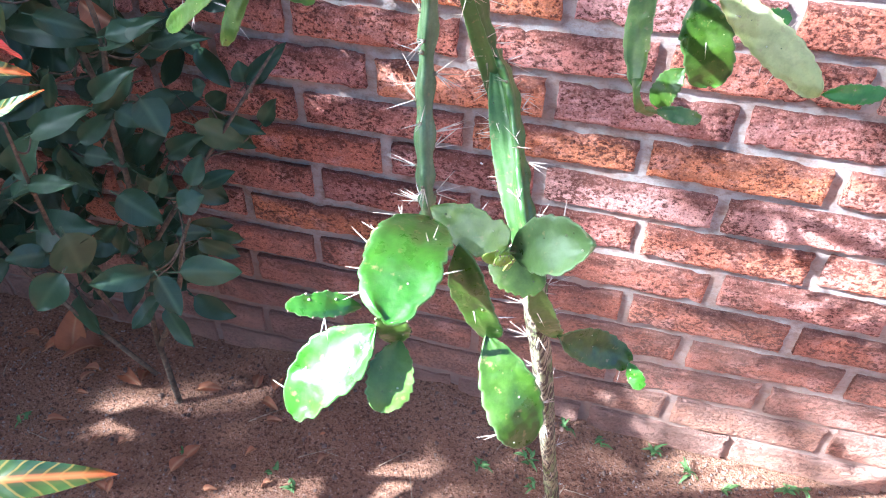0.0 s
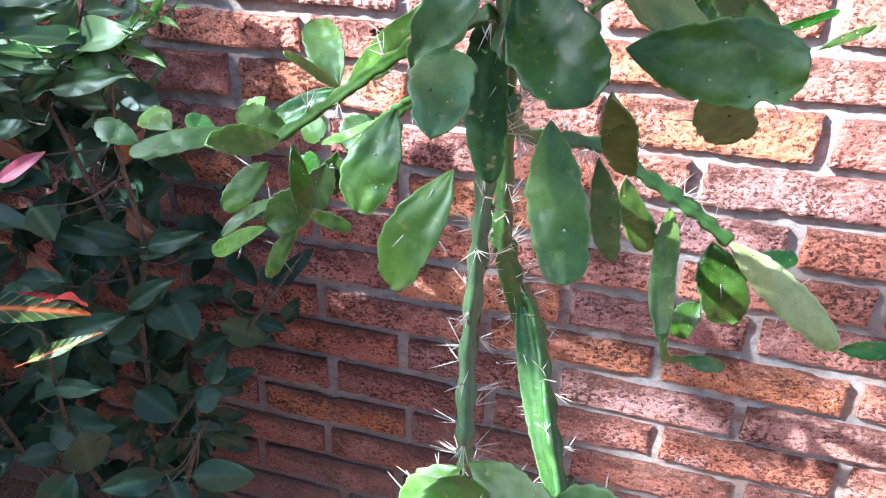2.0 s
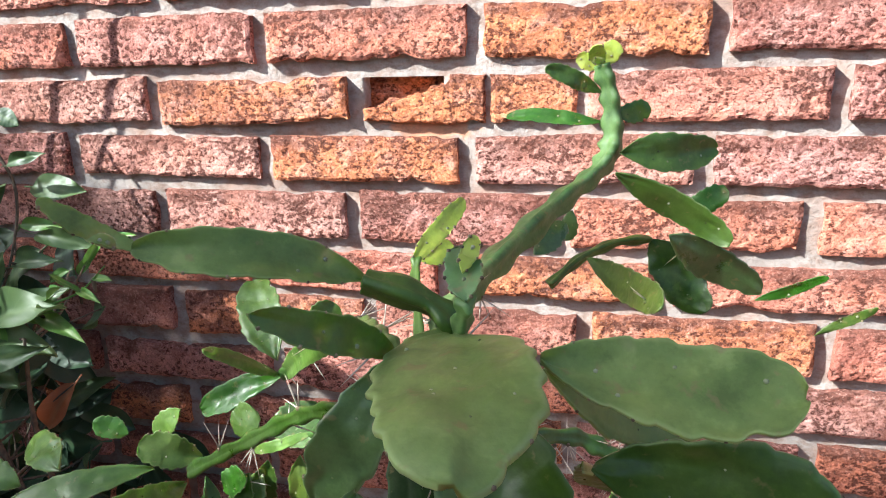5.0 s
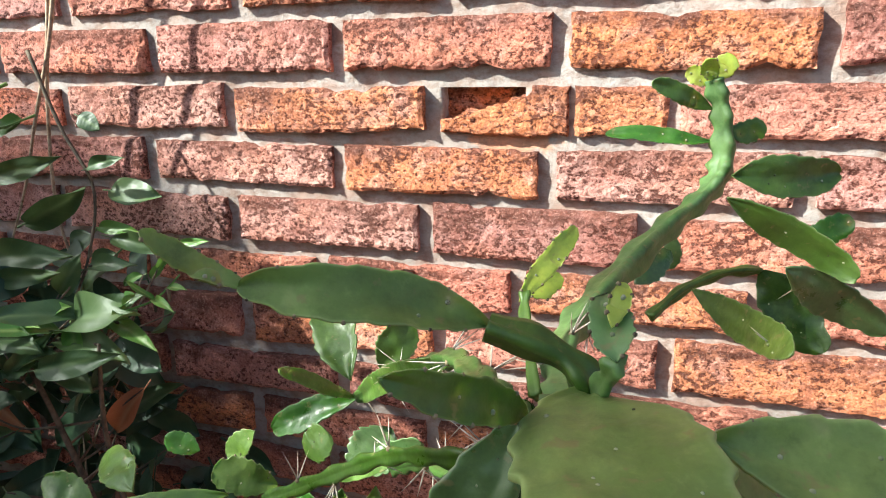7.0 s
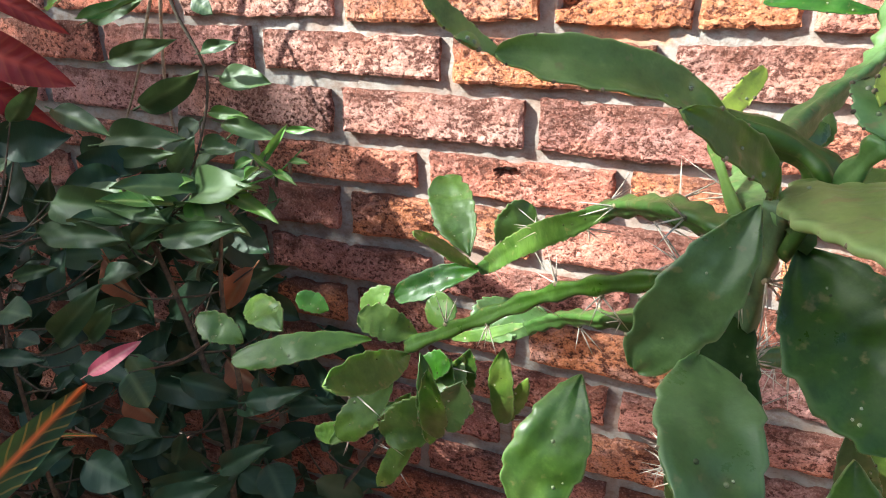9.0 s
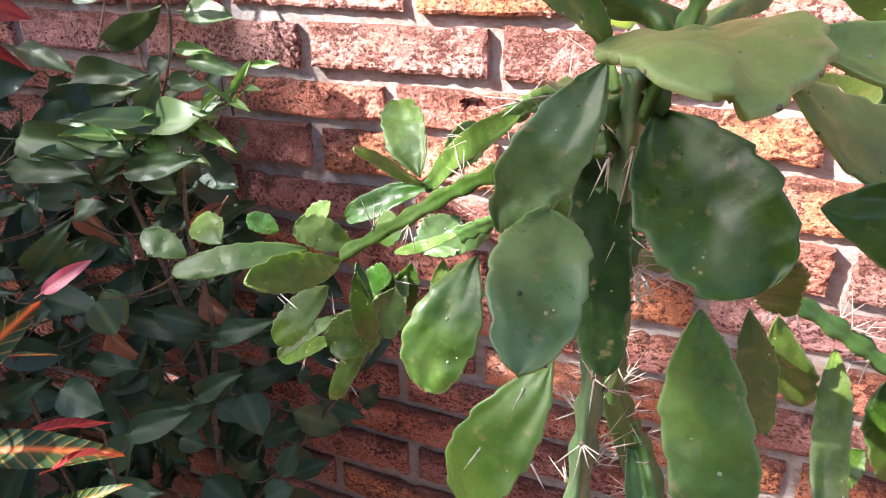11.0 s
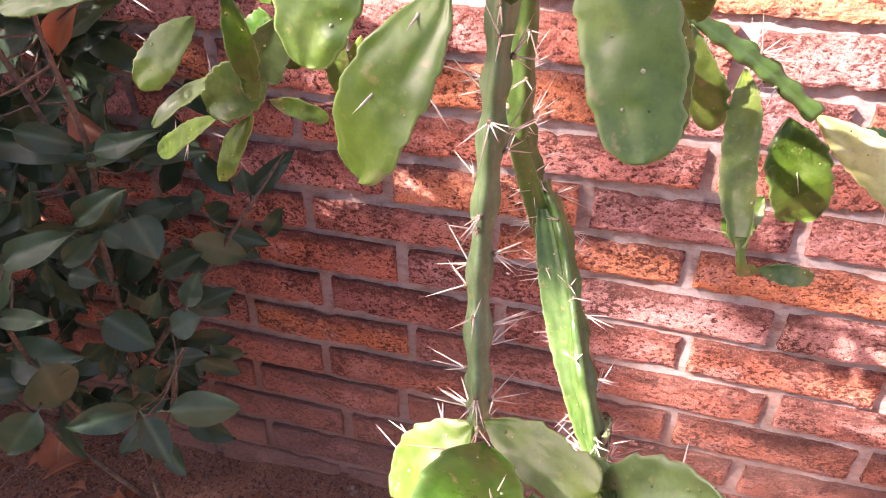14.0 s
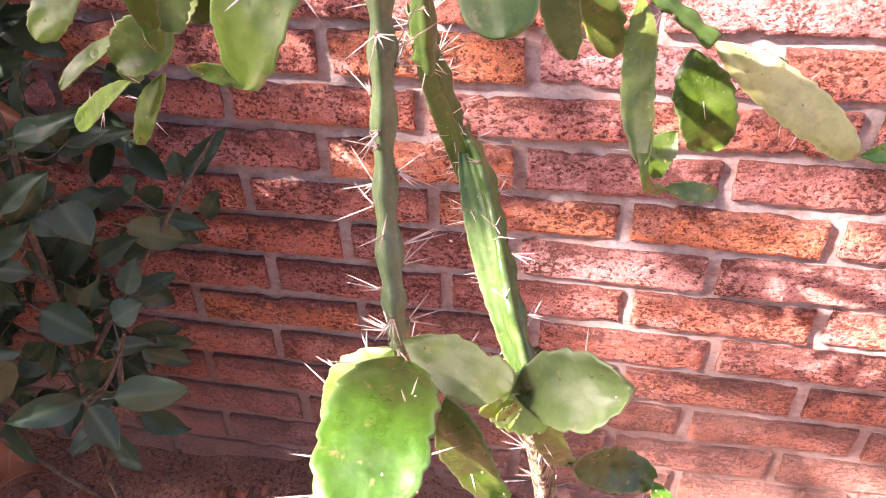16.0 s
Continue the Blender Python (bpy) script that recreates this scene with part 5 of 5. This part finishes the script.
gold_blade = leaf_mesh("leaf", GOLD, 0.11, 0.033, 0.28, 0.1, 0.12, 2.0)
croton.leaf((-0.300, 0.86, 1.345), (-0.210, 0.84, 1.322), 0.045, (0.0, -1.0, 0.3), gold_blade)
croton.leaf((-0.330, 0.84, 1.240), (-0.228, 0.83, 1.222), 0.042, (0.1, -0.8, 0.5), red_blade)
croton.leaf((-0.300, 0.86, 1.330), (-0.215, 0.84, 1.300), 0.024, (0.1, -0.7, 0.7))
# extra croton growth out of view, added to shade the shrub
bush = random.Random(8)
croton.branch([(-0.42, 0.61, 0.6), (-0.58, 0.56, 0.95), (-0.68, 0.55, 1.3), (-0.7, 0.56, 1.45)], 0.006)
croton.branch([(-0.42, 0.61, 0.7), (-0.55, 0.68, 1.0), (-0.62, 0.74, 1.25), (-0.64, 0.76, 1.38)], 0.005)
for _ in range(260):
    base = Vector((bush.uniform(-0.95, -0.55), bush.uniform(0.3, 0.86), bush.uniform(0.78, 1.46)))
    way = Vector((bush.uniform(-1, 0.4), bush.uniform(-1, 0.5), bush.uniform(-0.7, 0.5))).normalized() * bush.uniform(0.10, 0.16)
    croton.leaf(base, base + way, 0.04, (bush.uniform(-0.6, 0.6), -0.6, 0.8), red_blade if bush.random() < 0.3 else None)
croton.finish()

# ---- weeds and litter on the soil ----
seedling = [leaf_mesh("leaf", WEED, 0.016, 0.007, 0.3, 0.3, 0.2, 1.0), leaf_mesh("leaf", WEED, 0.022, 0.005, 0.3, 0.5, 0.2, 4.0)]


def weed(x, y):
    """A small seedling: a rosette of short leaves."""
    plant = thing("weed", "small green seedling sprouting from bare soil", "weed", (x, y, 0.004), "weeds on the soil")
    for k in range(rng.randint(5, 9)):
        ob = new("leaf", rng.choice(seedling))
        ob.parent = plant
        s = rng.uniform(0.6, 1.3)
        ob.matrix_basis = pose(rng.uniform(-0.008, 0.008), rng.uniform(-0.008, 0.008), rng.uniform(0.0, 0.012), rng.uniform(5, 60), rng.uniform(-20, 20), rng.uniform(0, 360)) @ Matrix.Diagonal((s, s, s, 1))


weed(0.283, 1.058)
weed(0.311, 1.001)
weed(0.650, 1.062)
weed(0.584, 1.080)
weed(0.761, 1.073)
weed(0.822, 1.048)
weed(0.093, 0.808)
weed(-0.140, 0.821)
weed(0.430, 0.948)
weed(0.519, 0.985)
weed(0.895, 1.024)
weed(-0.500, 0.799)
weed(1.006, 1.062)
weed(0.534, 0.933)
weed(0.043, 0.827)
weed(0.568, 1.080)
weed(1.036, 1.061)

def dry_leaf(x, y, z, turn, size, tilt):
    ob = new("dry_leaf", leaf_mesh("dry_leaf", DRY, size, size * 0.5, 0.7, 0.35, 0.5, x * 31))
    ob.matrix_world = pose(x, y, z, tilt, 12, turn)
    tagged(ob, "curled dry brown leaf lying on the soil", "dry leaf", "dry leaves on the soil")


litter = random.Random(5)
for lx, ly, lz, turn, size, tilt in ((-0.50, 0.97, 0.03, 20, 0.11, 62), (-0.44, 1.0, 0.02, 150, 0.09, 40), (-0.36, 0.95, 0.02, 250, 0.06, 30)):
    dry_leaf(lx, ly, lz, turn, size, tilt)
for _ in range(34):
    lx, ly = litter.uniform(-0.75, 0.15), litter.uniform(0.7, 1.05)
    dry_leaf(lx, ly, 0.018, litter.uniform(0, 360), litter.uniform(0.02, 0.05), litter.uniform(-10, 25))
for _ in range(26):
    lx, ly = litter.uniform(-0.8, 0.9), litter.uniform(0.65, 1.06)
    way = litter.uniform(0, math.pi)
    reach = litter.uniform(0.03, 0.09)
    bm = bmesh.new()
    tube(bm, [Vector((math.cos(way) * reach * k, math.sin(way) * reach * k, 0.004 * math.sin(k * 2.4))) for k in (0, 0.25, 0.5, 0.75, 1)], lambda u: 0.0013 - 0.0006 * u, 5)
    stick = part("dry_twig", bm, STRAW, None)
    stick.location = (lx, ly, 0.014)
    tagged(stick, "thin dry twig lying on the soil", "twig", "dry twigs on the soil")
grit = bmesh.new()
for _ in range(2600):
    lx, ly = litter.uniform(-0.9, 1.1), litter.uniform(0.55, 1.08)
    z = 0.016 * noise.noise((lx * 5, ly * 5, 0)) + 0.012 * noise.noise((lx * 14, ly * 14, 3)) + 0.002
    m = pose(lx, ly, z, litter.uniform(0, 90), litter.uniform(0, 90), litter.uniform(0, 90)) @ Matrix.Diagonal((*(litter.uniform(0.001, 0.0034) for _ in range(3)), 1))
    bmesh.ops.create_icosphere(grit, subdivisions=1, radius=1.0, matrix=m) if _ < 700 else bmesh.ops.create_cube(grit, size=1.4, matrix=m)
tagged(part("grit", grit, PEBBLE, None), "scattered grit and tiny clods on the soil", "grit", kind="stuff")


def grit():
    """Crumbs of soil and small stones strewn over the bed."""
    r = random.Random(44)
    bm = bmesh.new()
    for _ in range(1500):
        x, y = r.uniform(-0.9, 1.2), 1.08 - 0.75 * r.random() ** 1.4
        size = 0.0016 + 0.0045 * r.random() ** 3
        made = bmesh.ops.create_icosphere(bm, subdivisions=1, radius=size, matrix=pose(x, y, 0.0, r.uniform(0, 90), 0, r.uniform(0, 360)))
        z = 0.016 * noise.noise((x * 5, y * 5, 0)) + 0.012 * noise.noise((x * 14, y * 14, 3)) + 0.006 * noise.noise((x * 38, y * 38, 5))
        z += 0.03 * math.exp(-((x - 0.2) / 0.35) ** 2) * max(0, (y - 0.6)) * 2
        for v in made["verts"]:
            v.co += Vector((r.uniform(-1, 1), r.uniform(-1, 1), r.uniform(-1, 1))) * size * 0.35 + Vector((0, 0, z))
    tagged(part("grit", bm, CRUMB, None, smooth=False), "loose crumbs of brown soil and small stones", "grit", kind="stuff")


grit()

# ---- added out of view: a tree towards the sun for shade, hedges against sky light ----
def blade(bm, m, size, wide=0.27):
    rows = [[bm.verts.new(m @ Vector((s * size * wide * w, size * u, 0.15 * size * abs(s) * w - 0.1 * size * u * u))) for s in (-1, 0, 1)]
            for u, w in ((0, 0.1), (0.3, 0.9), (0.6, 0.85), (1.0, 0.05))]
    for one, two in zip(rows, rows[1:]):
        for j in (0, 1):
            bm.faces.new((one[j], one[j + 1], two[j + 1], two[j]))


# openings set for sun spots: two numbers for the place, one for size
GAPS = ((0.045, -0.20, 0.15), (0.12, -0.42, 0.085), (0.46, 0.66, 0.09), (0.85, 0.66, 0.085), (0.88, 0.50, 0.08), (0.98, 0.44, 0.09), (0.86, 0.09, 0.12), (0.97, -0.03, 0.11), (0.92, 0.25, 0.07), (0.70, 0.10, 0.07))


# unseen tree, added so that its leaves dapple the wall, soil and cactus
def shade_tree():
    root = Vector((-5.9, -2.5, 0))
    tree = thing("tree", "tall leafy tree added out of view to shade the wall", "tree", root)
    bm = bmesh.new()
    tube(bm, [p - root for p in curve_points([(-5.9, -2.5, -0.1), (-5.85, -2.4, 1.5), (-5.75, -2.2, 3.2), (-5.6, -2.0, 4.4), (-5.4, -1.9, 5.3)], 8)], lambda u: 0.11 * (1.1 - 0.8 * u), 11)
    part("trunk", bm, TWIG, tree)
    r = random.Random(12)
    limbs = bmesh.new()
    for k in range(20):
        a = Vector((-5.7, -2.1, r.uniform(3.4, 4.8)))
        b = Vector((-6.3 + 2.9 * k / 19, r.uniform(-2.3, -1.5), r.uniform(4.4, 5.4) if k < 14 else r.uniform(4.95, 5.25)))
        tube(limbs, [p - root for p in curve_points((a, (a + b) / 2 + Vector((0, 0, -0.1)), b), 5)], lambda u: 0.014 * (1.2 - u), 5)
    part("limb", limbs, TWIG, tree)
    crown = bmesh.new()
    count = 0
    while count < 5400:
        p = Vector((r.uniform(-6.6, -3.2), r.uniform(-2.4, -1.4), r.uniform(3.9, 6.9)))
        # the crown's outline, lumps and gaps, shaped by the shade wanted on the wall
        s = 1.1 - p.y
        x, z = p.x + 1.7 * s, p.z - 1.6 * s
        lump = noise.noise((x * 2.6, 0.3, z * 2.6)) + 0.6 * noise.noise((x * 7, 4.0, z * 7))
        top = 0.98 - 0.10 * abs(math.sin(x * 5)) if x < 0.4 else 0.95 - 0.08 * abs(math.sin(x * 7)) if x < 1.12 else -9
        arm = 1.40 < x < 1.75 and 0.0 < z < 0.22
        main = z < top and x < 1.55 and lump > (-0.24 if z > 0.4 or x > 0.55 else -0.8) and r.random() < (0.4 if -0.05 < x < 0.33 and z > 0.55 else 0.18 if 0.33 <= x < 0.45 and z > 0.55 else 1.0 if x < 0.55 else 0.85 if 0.8 < x < 1.08 and 0.2 < z < 0.42 else 0.34)
        limb = ((x - 1.60) / 0.37) ** 2 + ((z - 0.38) / 0.18) ** 2 < 1 + 0.4 * lump
        if x < -1.0 or z < -0.75:
            continue
        high = x < -0.06 and z < 1.22 - 0.25 * max(0, x + 0.35) and lump > -0.3
        if any(math.hypot(x - a, z - b) < c for a, b, c in GAPS) or not (main or limb or high or arm):
            continue
        blade(crown, pose(*(p - root), r.uniform(-60, 60), r.uniform(-60, 60), r.uniform(0, 360)), r.uniform(0.06, 0.10))
        count += 1
    tagged(part("crown", crown, SHRUB, tree), kind="stuff")


# unseen hedges, added to hold back sky light from behind and the left
def hedge(at, turn, half, high):
    root = Vector(at)
    plant = thing("hedge", "clipped green hedge added out of view to block sky light", "hedge", root, "hedges")
    plant.rotation_euler.z = radians(turn)
    bm = bmesh.new()
    slab(bm, (-half, -0.25, -0.05), (half, 0.2, high - 0.1))
    part("core", bm, SHRUB, plant)
    r = random.Random(30)
    bm = bmesh.new()
    for _ in range(int(half * 1100)):
        p = (r.uniform(-half, half), r.uniform(0.16, 0.3), r.uniform(0.0, high))
        if _ % 3 == 1:
            p = (p[0], -p[1] - 0.05, p[2])
        elif _ % 9 == 2:
            p = (p[0], r.uniform(-0.25, 0.2), high - 0.1)
        blade(bm, pose(*p, r.uniform(20, 140), r.uniform(-60, 60), r.uniform(0, 360)), r.uniform(0.08, 0.13), 0.33)
    tagged(part("leaf", bm, SHRUB, plant), kind="stuff")


shade_tree()
hedge((0.3, -1.9, 0), 0, 3.0, 2.2)
hedge((-1.55, 0.0, 0), -90, 1.05, 0.95)
